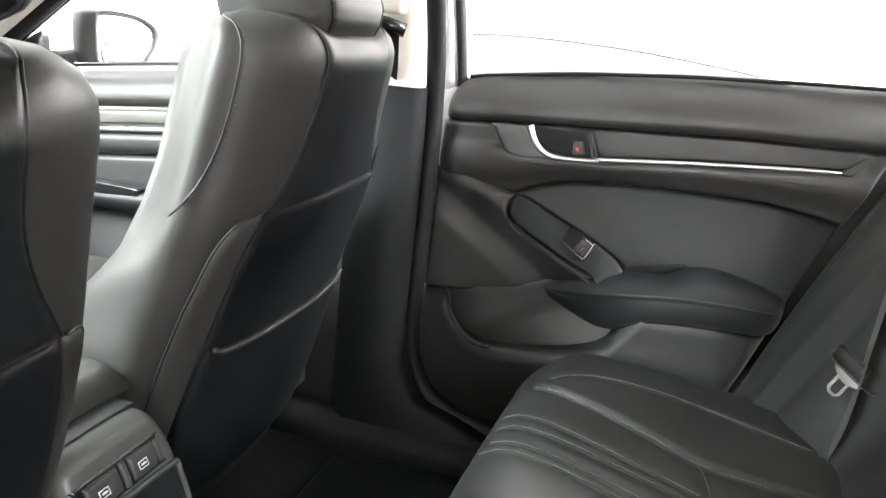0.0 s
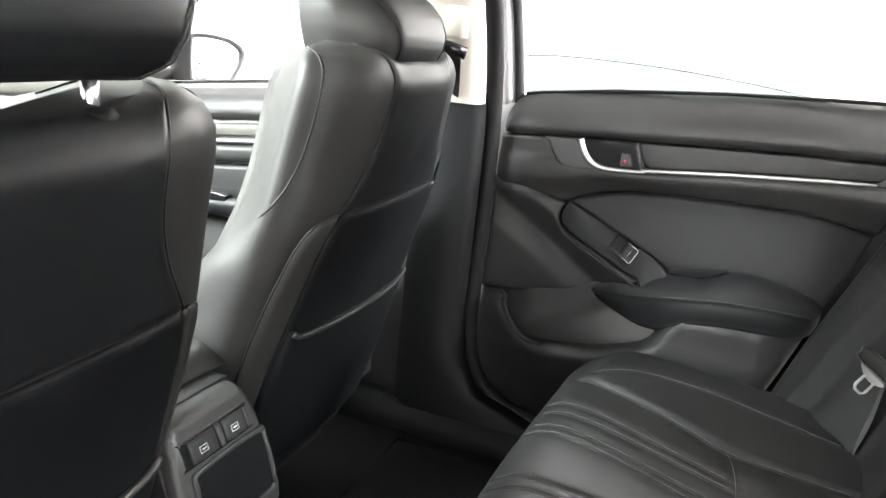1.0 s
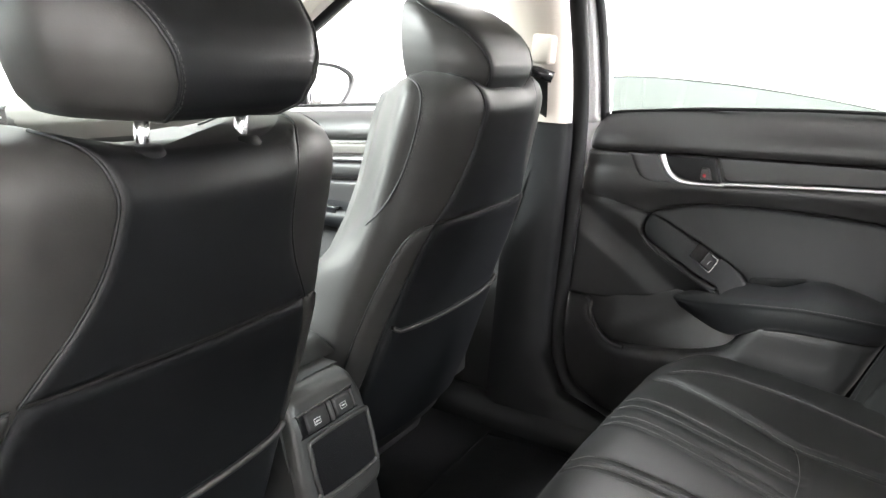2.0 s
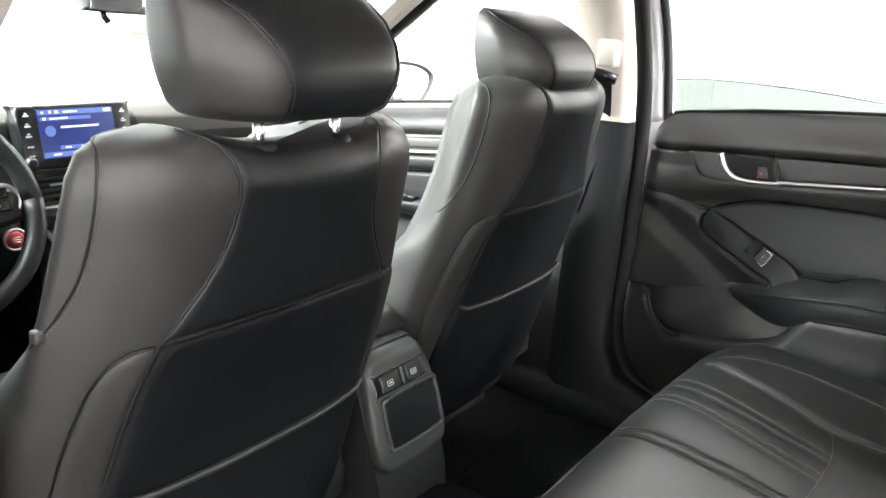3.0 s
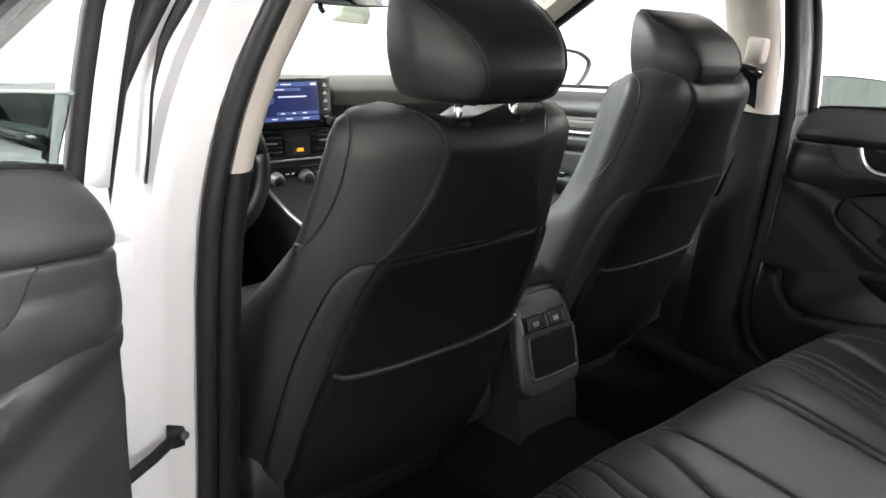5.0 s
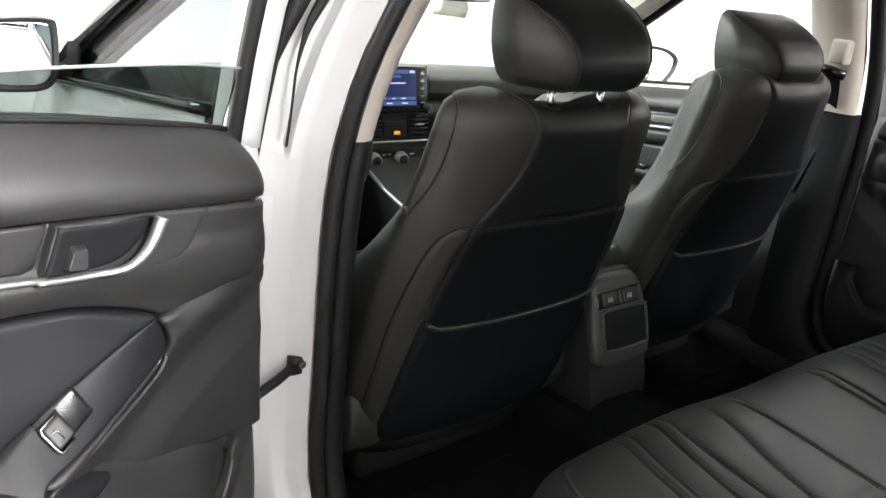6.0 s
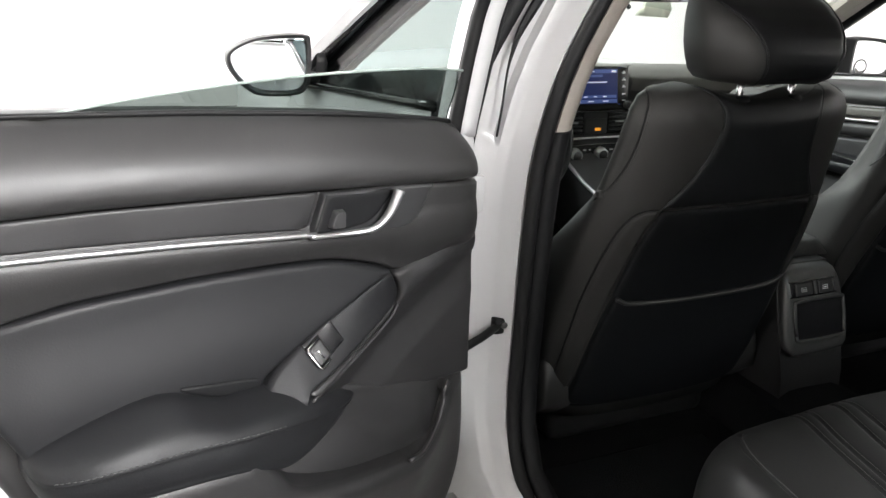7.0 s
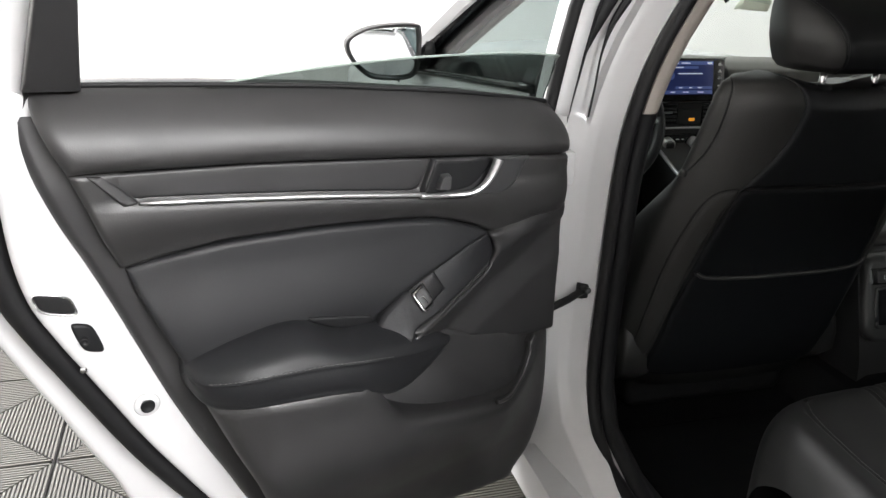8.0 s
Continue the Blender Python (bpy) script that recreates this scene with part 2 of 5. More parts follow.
slab("floor", (-5, -5.5, -0.1), (5, 5.0, -0.012), GROOVE_SHADE, "dark base below the interlocking floor tiles", "floor")
slab("wall_north", (-5.2, 5.0, -0.1), (5.2, 5.2, 3.6), WALLM, "plain bright white studio wall", "wall")
slab("wall_south", (-5.2, -5.7, -0.1), (5.2, -5.5, 3.6), WALLM, "plain bright white studio wall", "wall")
slab("wall_west", (-5.2, -5.5, -0.1), (-5.0, 5.0, 3.6), WALLM, "plain bright white studio wall", "wall")
slab("wall_east", (5.0, -5.5, -0.1), (5.2, 5.0, 3.6), WALLM, "plain bright white studio wall", "wall")
slab("ceiling", (-5.2, -5.7, 3.6), (5.2, 5.2, 3.7), WALLM, "plain white studio ceiling", "ceiling")


# ---- front seats ----
SEAT_BACK = [(0.30, 0.10), (0.45, 0.05), (0.615, 0.008), (0.80, -0.048), (0.985, -0.088), (1.0, -0.088)]
LEVELS = [  # height, half width, bolster half width, bolster front, centre front
    (0.33, 0.245, 0.24, 0.36, 0.20), (0.45, 0.262, 0.25, 0.30, 0.15), (0.55, 0.266, 0.255, 0.245, 0.125), (0.65, 0.266, 0.255, 0.185, 0.10),
    (0.72, 0.262, 0.250, 0.122, 0.08), (0.75, 0.257, 0.240, 0.102, 0.065), (0.79, 0.252, 0.190, 0.110, 0.07), (0.84, 0.243, 0.128, 0.128, 0.09), (0.90, 0.234, 0.095, 0.132, 0.105),
    (0.935, 0.230, 0.092, 0.124, 0.10), (0.957, 0.225, 0.092, 0.112, 0.068), (0.973, 0.213, 0.088, 0.088, 0.030), (0.984, 0.189, 0.080, 0.048, -0.008), (0.991, 0.145, 0.065, -0.012, -0.036)]
Z0 = 0.26


def seat_rear(x, z):
    """The rear face of a seat back: y at x from its middle, at height z."""
    a = interp(z, [(l[0], l[1]) for l in LEVELS])
    q = min(abs(x) / a, 1.0)
    return interp(z, SEAT_BACK) - 0.010 + 0.024 * q ** 2 + 0.045 * max(0, (q - 0.62) / 0.38) ** 2.2 + max(0, z - 0.945) ** 2 * 13


def crown(x, z):
    """The top of a seat back dips between its shoulders."""
    return z + smooth((z - 0.925) / 0.06) * (0.012 - 0.017 * (1 - smooth((abs(x) - 0.055) / 0.085)))


def seat_ring(level):
    z, a, xb, yb, yc = level
    half = [(0, seat_rear(0, z)), (0.35 * a, seat_rear(0.35 * a, z)), (0.62 * a, seat_rear(0.62 * a, z)), (0.82 * a, seat_rear(0.82 * a, z)), (0.94 * a, seat_rear(0.94 * a, z)),
            (a, seat_rear(a, z) * 0.93 + 0.07 * yb), (a * 0.5 + xb * 0.5 + 0.006, seat_rear(a, z) * 0.5 + yb * 0.5), (xb * 1.01, yb - 0.016), (xb * 0.92, yb), (xb * 0.76, yb - 0.016), (xb * 0.55, yc + 0.01), (xb * 0.3, yc), (0, yc)]
    full = half + [(-x, y) for x, y in half[-2:0:-1]]
    return [Vector((p[0], p[1], crown(p[0], z) - Z0)) for p in spline(full, 4, True)]


def on_back(x, z, h):
    return Vector((x, seat_rear(x, z) - h, crown(x, z) - Z0))


def ring_point(ring, i):
    """A point of a ring at a fractional index, counted from the middle of its rear."""
    n = len(ring)
    k = math.floor(i)
    return ring[k % n].lerp(ring[(k + 1) % n], i - k)


def seam(rings, path, s, n=40):
    """A line over a lofted body: path gives (level, index), on the side s."""
    out = []
    for lv, ix in spline(path, max(2, n // len(path))):
        lv = min(max(lv, 0), len(rings) - 1.001)
        k = int(lv)
        out.append(ring_point(rings[k], s * ix).lerp(ring_point(rings[k + 1], s * ix), lv - k))
    return out


def headrest(parent, dy, dz, wide):
    zs = [(1.000, 0.60, 0.42), (1.005, 0.80, 0.78), (1.017, 0.90, 0.93), (1.036, 0.955, 0.99), (1.056, 0.99, 1.0), (1.078, 1.0, 0.94), (1.100, 0.985, 0.82), (1.120, 0.95, 0.64), (1.136, 0.88, 0.43), (1.146, 0.72, 0.22)]
    rings = []
    for z, kx, ky in zs:
        front = 0.024 + 0.12 * (z - 1.06)
        rear = front - (front + 0.115) * ky
        a = 0.134 * kx * wide
        half = [(0, rear), (0.4 * a, rear + 0.001), (0.62 * a, rear + 0.006), (0.80 * a, rear + 0.022 * ky + 0.004), (0.93 * a, rear + 0.055 * ky), (a, front * 0.55 + rear * 0.45), (a * 0.99, front - 0.022 * ky), (a * 0.93, front - 0.006), (a * 0.6, front), (0, front - 0.002)]
        full = half + [(-x, y) for x, y in half[-2:0:-1]]
        rings.append([Vector((p[0], p[1] + dy, z + dz - Z0)) for p in spline(full, 4, True)])
    path = [(0.0, 6.2), (0.4, 6.6), (1.5, 7.2), (3.0, 7.0), (4.5, 7.9), (6.0, 10.5), (7.3, 15.0), (8.4, 19.0), (9.0, 21.0)]
    rows = []
    for lv in np.linspace(0, len(rings) - 1.001, 34):
        k = int(lv)
        ring = [a.lerp(b, lv - k) for a, b in zip(rings[k], rings[k + 1])]
        cut, half = interp(lv, path), len(ring) / 2
        ix = [cut * q for q in np.linspace(0, 1, 13)] + [cut + (half - cut) * q for q in np.linspace(0, 1, 23)[1:]]
        mid = sum(ring, Vector()) / len(ring)
        row = {}
        for n, i in enumerate(ix):
            dip = 0.0022 if n == 12 else (0.0006 if n in (11, 13) else 0.0)
            for s in (-1, 1):
                p = ring_point(ring, s * i)
                row[s * n] = p + (mid - p).normalized() * dip
        rows.append(row)
    back = loft([[row[n] for n in range(-12, 13)] for row in rows], closed=False)
    back.faces.new([back.verts.new(p) for p in [rows[-1][n] for n in range(-34, 35)]])
    back.faces.new([back.verts.new(p) for p in [rows[0][n] for n in range(34, -35, -1)]])
    rest = part("headrest", back, LEATHER, parent, "black leather headrest with stitched side panels")
    part("side_panel", loft([[row[n] for n in list(range(12, 35)) + list(range(-33, -11))] for row in rows], closed=False), LEATHER_SIDE, rest, "charcoal leather front and sides of the headrest")
    for s in (-1, 1):
        # piped seam round the side panel, with stitches beside it
        a, b = seam(rings, path[1:-1], s), seam(rings, [(l, i - 0.6) for l, i in path[1:-1]], s)
        part("headrest_seam", tube(a, 0.0017, 6), LEATHER, rest, "raised piped seam on the headrest")
        part("stitching", dashes(b, 0.003, 0.0018, 0.0004), STITCH, rest, "grey thread stitching")
        px, py = s * 0.054, -0.052 + dy * 0.6
        part("headrest_post", loft([[Vector((px + 0.006 * math.cos(k * math.tau / 12), py + 0.006 * math.sin(k * math.tau / 12), z - Z0)) for k in range(12)] for z in (0.955, 1.03)]), CHROME, parent, "chrome headrest post")
        part("post_guide", lathe([(0.0185, 0.955 - Z0), (0.0185, 0.983 - Z0), (0.014, 0.9885 - Z0), (0.0065, 0.989 - Z0)], (px, py, 0), "Z", 20), DARKTRIM, parent, "black plastic post guide")
    return rest


def front_seat(name, m, label, dy, dz, tall=0.0, wide=1.0):
    seat = empty(name, m, label, "car seat", "front seats")
    rings = []
    for i, lv in enumerate(LEVELS):
        rings.append(seat_ring(lv))
        if i + 1 < len(LEVELS):
            nx = LEVELS[i + 1]
            rings.append(seat_ring([(a + b) / 2 for a, b in zip(lv, nx)]))
    part("backrest", loft(rings), LEATHER_SIDE, seat, "charcoal leather backrest with wide side bolsters")
    # central leather panel on the upper rear face
    side = [(0.130, 0.9905), (0.114, 0.984), (0.103, 0.969), (0.099, 0.945), (0.106, 0.900), (0.123, 0.862), (0.145, 0.830), (0.162, 0.806)]
    outline = spline(side, 6) + spline([(0.162, 0.806), (0.06, 0.808), (-0.06, 0.808), (-0.162, 0.806)], 6)[1:] + spline([(-x, z) for x, z in side[::-1]], 6)[1:]
    panel = part("back_panel", pillow(outline, on_back, 0.005, 0.010, 0.014, skirt=0.004), LEATHER, seat, "smooth black leather rear panel")
    for s in (-1, 1):
        pts = spline([(s * (x + 0.0005), z) for x, z in side], 8)
        part("piping", tube([on_back(x, z, 0.0015) for x, z in pts], 0.0017, 6), LEATHER, panel, "raised piping along the panel")
    # lower board with its pocket
    edge = [(0.161, 0.803), (0.175, 0.757), (0.185, 0.70), (0.193, 0.628), (0.204, 0.52), (0.212, 0.36)]
    board = spline(edge, 5) + spline([(-x, z) for x, z in edge[::-1]], 5) + spline([(-0.161, 0.803), (-0.06, 0.805), (0.06, 0.805), (0.161, 0.803)], 6)[1:-1]
    part("back_board", pillow(board, on_back, 0.006, 0.012, 0.016, skirt=0.004), BACKBOARD, seat, "black cloth lower back board")
    pk = [(0.190, 0.632), (0.165, 0.622), (0.09, 0.620), (0.0, 0.621), (-0.09, 0.620), (-0.165, 0.622), (-0.190, 0.632)]
    pock = spline(pk, 5) + [(-0.203, 0.53), (-0.209, 0.37), (0.209, 0.37), (0.203, 0.53)]
    pocket = part("map_pocket", pillow(pock, on_back, 0.007, 0.008, 0.016, base=lambda x, z: 0.004 + 0.004 * max(0, 1 - (x / 0.2) ** 2), skirt=0.006), BACKBOARD, seat, "black map pocket on the seat back")
    part("pocket_hem", tube([on_back(x, z - 0.003, 0.0105 + 0.004 * max(0, 1 - (x / 0.2) ** 2)) for x, z in spline(pk, 6)], 0.0042, 8), LEATHER_SIDE, pocket, "rolled leather pocket hem")
    # lower side panels beside the board
    for s in (-1, 1):
        arc = [(0.168, 0.805), (0.187, 0.802), (0.204, 0.790), (0.217, 0.763), (0.228, 0.715), (0.235, 0.664), (0.239, 0.60), (0.241, 0.50), (0.241, 0.40)]
        inner = [(0.215, 0.40), (0.208, 0.52), (0.198, 0.625), (0.190, 0.70), (0.180, 0.755), (0.167, 0.797)]
        ol = [(s * x, z) for x, z in spline(arc, 5) + spline(inner, 5)]
        pn = part("lower_side_panel", pillow(ol, on_back, 0.006, 0.010, 0.014, skirt=0.004), LEATHER_SIDE, seat, "padded leather lower side panel")
        part("piping", tube([on_back(s * x, z, 0.002) for x, z in spline(arc, 6)], 0.0016, 6), LEATHER, pn, "raised piping")
    # bolster seam with stitches
    for s in (-1, 1):
        path = [(24.2, 27.5), (24.2, 24), (23.6, 20), (22.4, 17.3), (20.6, 16.2), (18.5, 15.8), (16.5, 15.7), (15.2, 16.0), (14.2, 17.0), (13.4, 18.4), (12.6, 20.4)]
        a, b = seam(rings, path, s, 60), seam(rings, [(l, i - 0.5) for l, i in path], s, 60)
        part("bolster_seam", tube(a, 0.0015, 6), LEATHER, seat, "piped bolster seam")
        part("stitching", dashes(b, 0.0032, 0.002, 0.0005), STITCH, seat, "grey thread stitching")
    headrest(seat, dy, dz, wide)
    # cushion and base
    cush = [(-0.02, 0.46), (0.04, 0.49), (0.16, 0.515), (0.35, 0.535), (0.44, 0.53), (0.48, 0.50), (0.485, 0.44), (0.47, 0.38), (0.30, 0.35), (0.0, 0.34)]
    rows = []
    for x, k in ((-0.262, 0.80), (-0.255, 0.95), (-0.235, 1.03), (-0.20, 1.04), (-0.15, 0.98), (0, 0.95), (0.15, 0.98), (0.20, 1.04), (0.235, 1.03), (0.255, 0.95), (0.262, 0.80)):
        rows.append([Vector((x, y + 0.11, 0.38 + (z - 0.38) * k - Z0)) for y, z in spline(cush, 3, True)])
    part("seat_cushion", loft(rows), LEATHER_SIDE, seat, "charcoal leather seat cushion")
    part("seat_base", box((-0.20, 0.14, -0.02), (0.20, 0.50, 0.11), 0.02), PLASTIC, seat, "black plastic seat base and rails")
    # a taller upper back, where the seat is set so
    for ob in seat.children_recursive:
        for v in ob.data.vertices:
            k = min(max((v.co.z + Z0 - 0.80) / 0.17, 0), 1)
            v.co.z += tall * k * k * (3 - 2 * k)
    return seat


right_seat = front_seat("car_seat", pose(0.360, 0.004, Z0), "black leather front passenger seat beside the console", 0.030, -0.036, 0.028, 1.06)
left_seat = front_seat("car_seat", pose(-0.357, -0.056, Z0), "black leather driver's seat behind the steering wheel", -0.012, 0.006)
tag = part("airbag_tag", box((-0.2525, 0.000, 0.556), (-0.240, 0.012, 0.568), 0.003), GREYPL, left_seat, "small white fabric tag in the seat seam")


# ---- rear doors ----
BELT = [(0.0, 0.948), (0.03, 0.957), (0.2, 0.982), (0.4, 1.002), (0.58, 1.014), (0.70, 1.02), (0.76, 1.022)]
CAPB = [(0.0, 0.876), (0.174, 0.892), (0.318, 0.903), (0.433, 0.911), (0.523, 0.917), (0.73, 0.924)]
STRIP = [(0.27, 0.845), (0.43, 0.8635), (0.56, 0.876), (0.66, 0.884)]
CREASE = [(0.0, 0.775), (0.147, 0.767), (0.180, 0.782), (0.233, 0.798), (0.29, 0.805), (0.362, 0.810), (0.43, 0.813), (0.553, 0.814), (0.623, 0.806), (0.70, 0.792)]


def rear_door(name, m, s, label):
    door = empty(name, m, label, "car door", "rear doors")

    def put(u, z, h):
        return Vector((u, s * h, z))

    def line(table, a, b, n=14):
        return [(u, interp(u, table)) for u in np.linspace(a, b, n)]

    # painted shell
    shell = spline([(-0.03, 0.93), (-0.03, 0.93), (0.2, 0.968), (0.45, 0.99), (0.70, 1.008), (0.785, 1.024), (0.785, 1.024), (0.796, 0.93), (0.796, 0.83), (0.785, 0.757), (0.761, 0.70), (0.733, 0.645), (0.705, 0.59), (0.675, 0.532), (0.635, 0.463), (0.58, 0.375), (0.53, 0.315), (0.49, 0.30), (0.49, 0.30), (0.2, 0.285), (0.02, 0.285), (0.02, 0.285), (-0.03, 0.34), (-0.035, 0.6)], 5, True)
    sh = part("door_shell", pillow(shell, put, 0.012, 0.014, 0.03, base=lambda u, z: -0.052, skirt=0.08), PAINT, door, "white painted inner door shell")
    lip = spline([(-0.035, 0.93), (-0.035, 0.93), (0.2, 0.968), (0.45, 0.99), (0.70, 1.008), (0.80, 1.024), (0.80, 1.024), (0.84, 0.93), (0.852, 0.80), (0.845, 0.735), (0.824, 0.671), (0.798, 0.613), (0.771, 0.555), (0.742, 0.489), (0.71, 0.422), (0.684, 0.358), (0.63, 0.285), (0.57, 0.255), (0.57, 0.255), (0.2, 0.245), (0.0, 0.245), (0.0, 0.245), (-0.035, 0.33), (-0.04, 0.6)], 5, True)
    part("outer_skin", pillow(lip, put, 0.014, 0.012, 0.04, base=lambda u, z: -0.130, skirt=0.02), PAINT, door, "white painted outer door skin")
    sealp = spline([(0.785, 1.03), (0.808, 0.93), (0.813, 0.83), (0.801, 0.757), (0.777, 0.70), (0.749, 0.645), (0.721, 0.59), (0.691, 0.532), (0.652, 0.463), (0.594, 0.375), (0.543, 0.31), (0.49, 0.28), (0.2, 0.268), (0.03, 0.268)], 6)
    part("weatherstrip", tube([put(u, z, -0.085) for u, z in sealp], 0.020, 16), RUBBER, door, "black rubber door weatherstrip")
    # black trim backing
    rim = spline([(0.003, 0.948), (0.003, 0.948), (0.2, 0.980), (0.43, 1.002), (0.70, 1.018), (0.780, 1.012), (0.780, 1.012), (0.771, 0.949), (0.758, 0.90), (0.740, 0.85), (0.718, 0.80), (0.692, 0.735), (0.665, 0.663), (0.635, 0.585), (0.602, 0.51), (0.566, 0.437), (0.534, 0.371), (0.50, 0.325), (0.50, 0.325), (0.25, 0.31), (0.055, 0.312), (0.055, 0.312), (0.01, 0.36), (0.0, 0.58), (0.0, 0.80)], 5, True)
    part("trim_backing", pillow(rim, put, 0.02, 0.014, 0.03, base=lambda u, z: -0.046 - 0.02 * max(0, (z - 0.9) / 0.12), skirt=0.006), PLASTIC, door, "black plastic trim backing")
    # soft cap along the belt
    cap = spline([(0.000, 0.878), (-0.004, 0.890), (-0.002, 0.918), (0.008, 0.940), (0.030, 0.953)], 5) + line(BELT, 0.05, 0.71) + spline([(0.735, 1.018), (0.750, 1.008), (0.752, 0.985), (0.741, 0.952), (0.727, 0.922)], 5) + line(CAPB, 0.715, 0.02)

    def cap_shape(u, z):
        lo, hi = interp(u, CAPB), interp(u, BELT)
        v = min(max((z - lo) / (hi - lo), 0), 1)
        front = max(0.0, 1 - u / 0.09) ** 2
        return -0.002 + 0.004 * math.sin(math.pi * min(v * 1.25, 1)) - 0.050 * v ** 2.0 - 0.010 * front

    part("door_cap", pillow(cap, put, 0.014, 0.018, 0.010, base=cap_shape, skirt=0.014, rings=(0.0, 0.06, 0.16, 0.32, 0.5, 0.75, 1.0)), SOFT, door, "soft grained black belt cap")
    # band below the cap: recessed decor channel over a rounded roll
    band = [(-0.010, 0.872)] + line(CAPB, 0.01, 0.725) + spline([(0.726, 0.918), (0.712, 0.880), (0.697, 0.836), (0.681, 0.797)], 4) + line(CREASE, 0.676, 0.15, 24) + spline([(0.143, 0.764), (0.122, 0.760), (0.096, 0.764), (0.070, 0.772), (0.043, 0.777), (-0.012, 0.775)], 4)

    def band_shape(u, z):
        st, cr = interp(u, STRIP), interp(u, CREASE)
        front = smooth((0.17 - u) / 0.12)
        rear = smooth((u - 0.645) / 0.05)
        v = min(max((st - z) / max(st - cr, 0.01), 0.0), 1.0)
        roll = -0.009 + 0.004 * math.sin(math.pi * min(v * 1.2, 1.0)) - 0.010 * smooth((v - 0.2) / 0.8) * (1 - front)
        channel = -0.018 + 0.008 * max(front, rear)
        k = smooth((z - st + 0.005) / 0.008)
        return roll * (1 - k) + channel * k - 0.006 * max(0.0, 1 - u / 0.03) ** 2 - 0.008 * front * smooth((0.80 - z) / 0.04)

    along = [(-0.05, 0.813)] + STRIP + [(0.76, 0.894)]
    follow = lambda u, w, h: put(u, w + interp(u, along), h)
    part("upper_trim", pillow([(u, z - interp(u, along)) for u, z in band], follow, 0.010, 0.008, 0.006, base=lambda u, w: band_shape(u, w + interp(u, along)), skirt=0.010), SOFT, door, "rounded black upper door trim")
    decor = [(0.2735, 0.849)] + [(u, z - 0.003) for u, z in line(CAPB, 0.257, 0.695)] + [(0.672, 0.889), (0.658, 0.881)] + line(STRIP, 0.645, 0.285)
    part("decor_panel", pillow([(u, z + (0.0 if 0 < i < 15 else 0.003)) for i, (u, z) in enumerate(decor)], put, 0.005, 0.004, 0.012, base=lambda u, z: -0.008, skirt=0.006), PLASTIC, door, "matt black decor panel")
    part("decor_end", pillow([(0.652, 0.880), (0.690, 0.9185), (0.708, 0.9195), (0.672, 0.880)], put, 0.003, 0.003, 0.006, base=lambda u, z: -0.004 + 0.30 * max(0.0, (u - 0.652) - (z - 0.880)), skirt=0.01), PLASTIC, door, "slanted black end of the decor channel")
    strip_line = [put(u, z + 0.001, 0.0095) for u, z in line(STRIP, 0.270, 0.655, 24)]
    part("chrome_strip", tube(strip_line, lambda f: 0.0042 - 0.0026 * smooth((f - 0.9) / 0.1), 10, 0.8), SATIN, door, "satin chrome strip along the door")
    # handle surround; a flat dark plate gives the recess its shade by colour
    bez = spline([(0.086, 0.884), (0.090, 0.872), (0.102, 0.848), (0.118, 0.832), (0.140, 0.827), (0.17, 0.829), (0.20, 0.832), (0.272, 0.840), (0.272, 0.840), (0.264, 0.866), (0.254, 0.895), (0.254, 0.895), (0.17, 0.890)], 5, True)
    hb = part("handle_bezel", pillow(bez, put, 0.005, 0.006, 0.008, base=lambda u, z: -0.001 + 0.004 * smooth((u - 0.17) / 0.08), skirt=0.012), BEZEL, door, "satin grey door handle surround")
    cup = spline([(0.152, 0.886), (0.166, 0.866), (0.180, 0.853), (0.20, 0.8455), (0.235, 0.8445), (0.270, 0.846), (0.270, 0.846), (0.262, 0.868), (0.2535, 0.893), (0.2535, 0.893), (0.2, 0.888)], 5, True)
    part("handle_recess", pillow(cup, put, 0.002, 0.005, 0.008, base=lambda u, z: 0.003 + 0.004 * smooth((u - 0.17) / 0.08), skirt=0.004), DARKTRIM, hb, "flat dark plate standing for the shaded handle recess")
    hp = spline([(0.153, 0.889), (0.156, 0.882), (0.164, 0.866), (0.176, 0.852), (0.194, 0.8425), (0.22, 0.8405), (0.25, 0.842), (0.278, 0.845)], 5)
    part("door_handle", tube([put(u, z, 0.020 - 0.009 * smooth((u - 0.18) / 0.06)) for u, z in hp], lambda f: 0.0090 - 0.0046 * min(f * 1.4, 1), 12, 0.8), SATIN, hb, "curved chrome inside door handle")
    lk = [(0.232, 0.849), (0.254, 0.852), (0.246, 0.874), (0.231, 0.873)]
    knob = part("lock_knob", pillow(lk, put, 0.012, 0.002, 0.006, base=lambda u, z: 0.007, skirt=0.003), GREYPL if s < 0 else BEZEL, hb, "small lock lever")
    hard(knob, 25)
    if s < 0:
        part("lock_mark", pillow([(0.237, 0.856), (0.2425, 0.8565), (0.241, 0.863), (0.2365, 0.8625)], put, 0.0006, 0.001, 0.004, base=lambda u, z: 0.0192, skirt=0.0005), RED, knob, "small red lock mark")
    # soft insert, swelling towards the armrest
    ins = spline([(0.147, 0.765), (0.180, 0.780), (0.233, 0.796), (0.29, 0.803), (0.362, 0.808), (0.43, 0.811), (0.553, 0.812), (0.623, 0.804), (0.676, 0.794), (0.676, 0.794), (0.664, 0.755), (0.648, 0.719), (0.618, 0.652), (0.618, 0.652), (0.55, 0.660), (0.45, 0.660), (0.352, 0.640), (0.352, 0.640), (0.348, 0.668), (0.3235, 0.686), (0.283, 0.707), (0.233, 0.729), (0.181, 0.751)], 6, True)

    def sw_level(u):
        return -0.006 + 0.054 * min(max((u - 0.14) / 0.17, 0), 1.0)

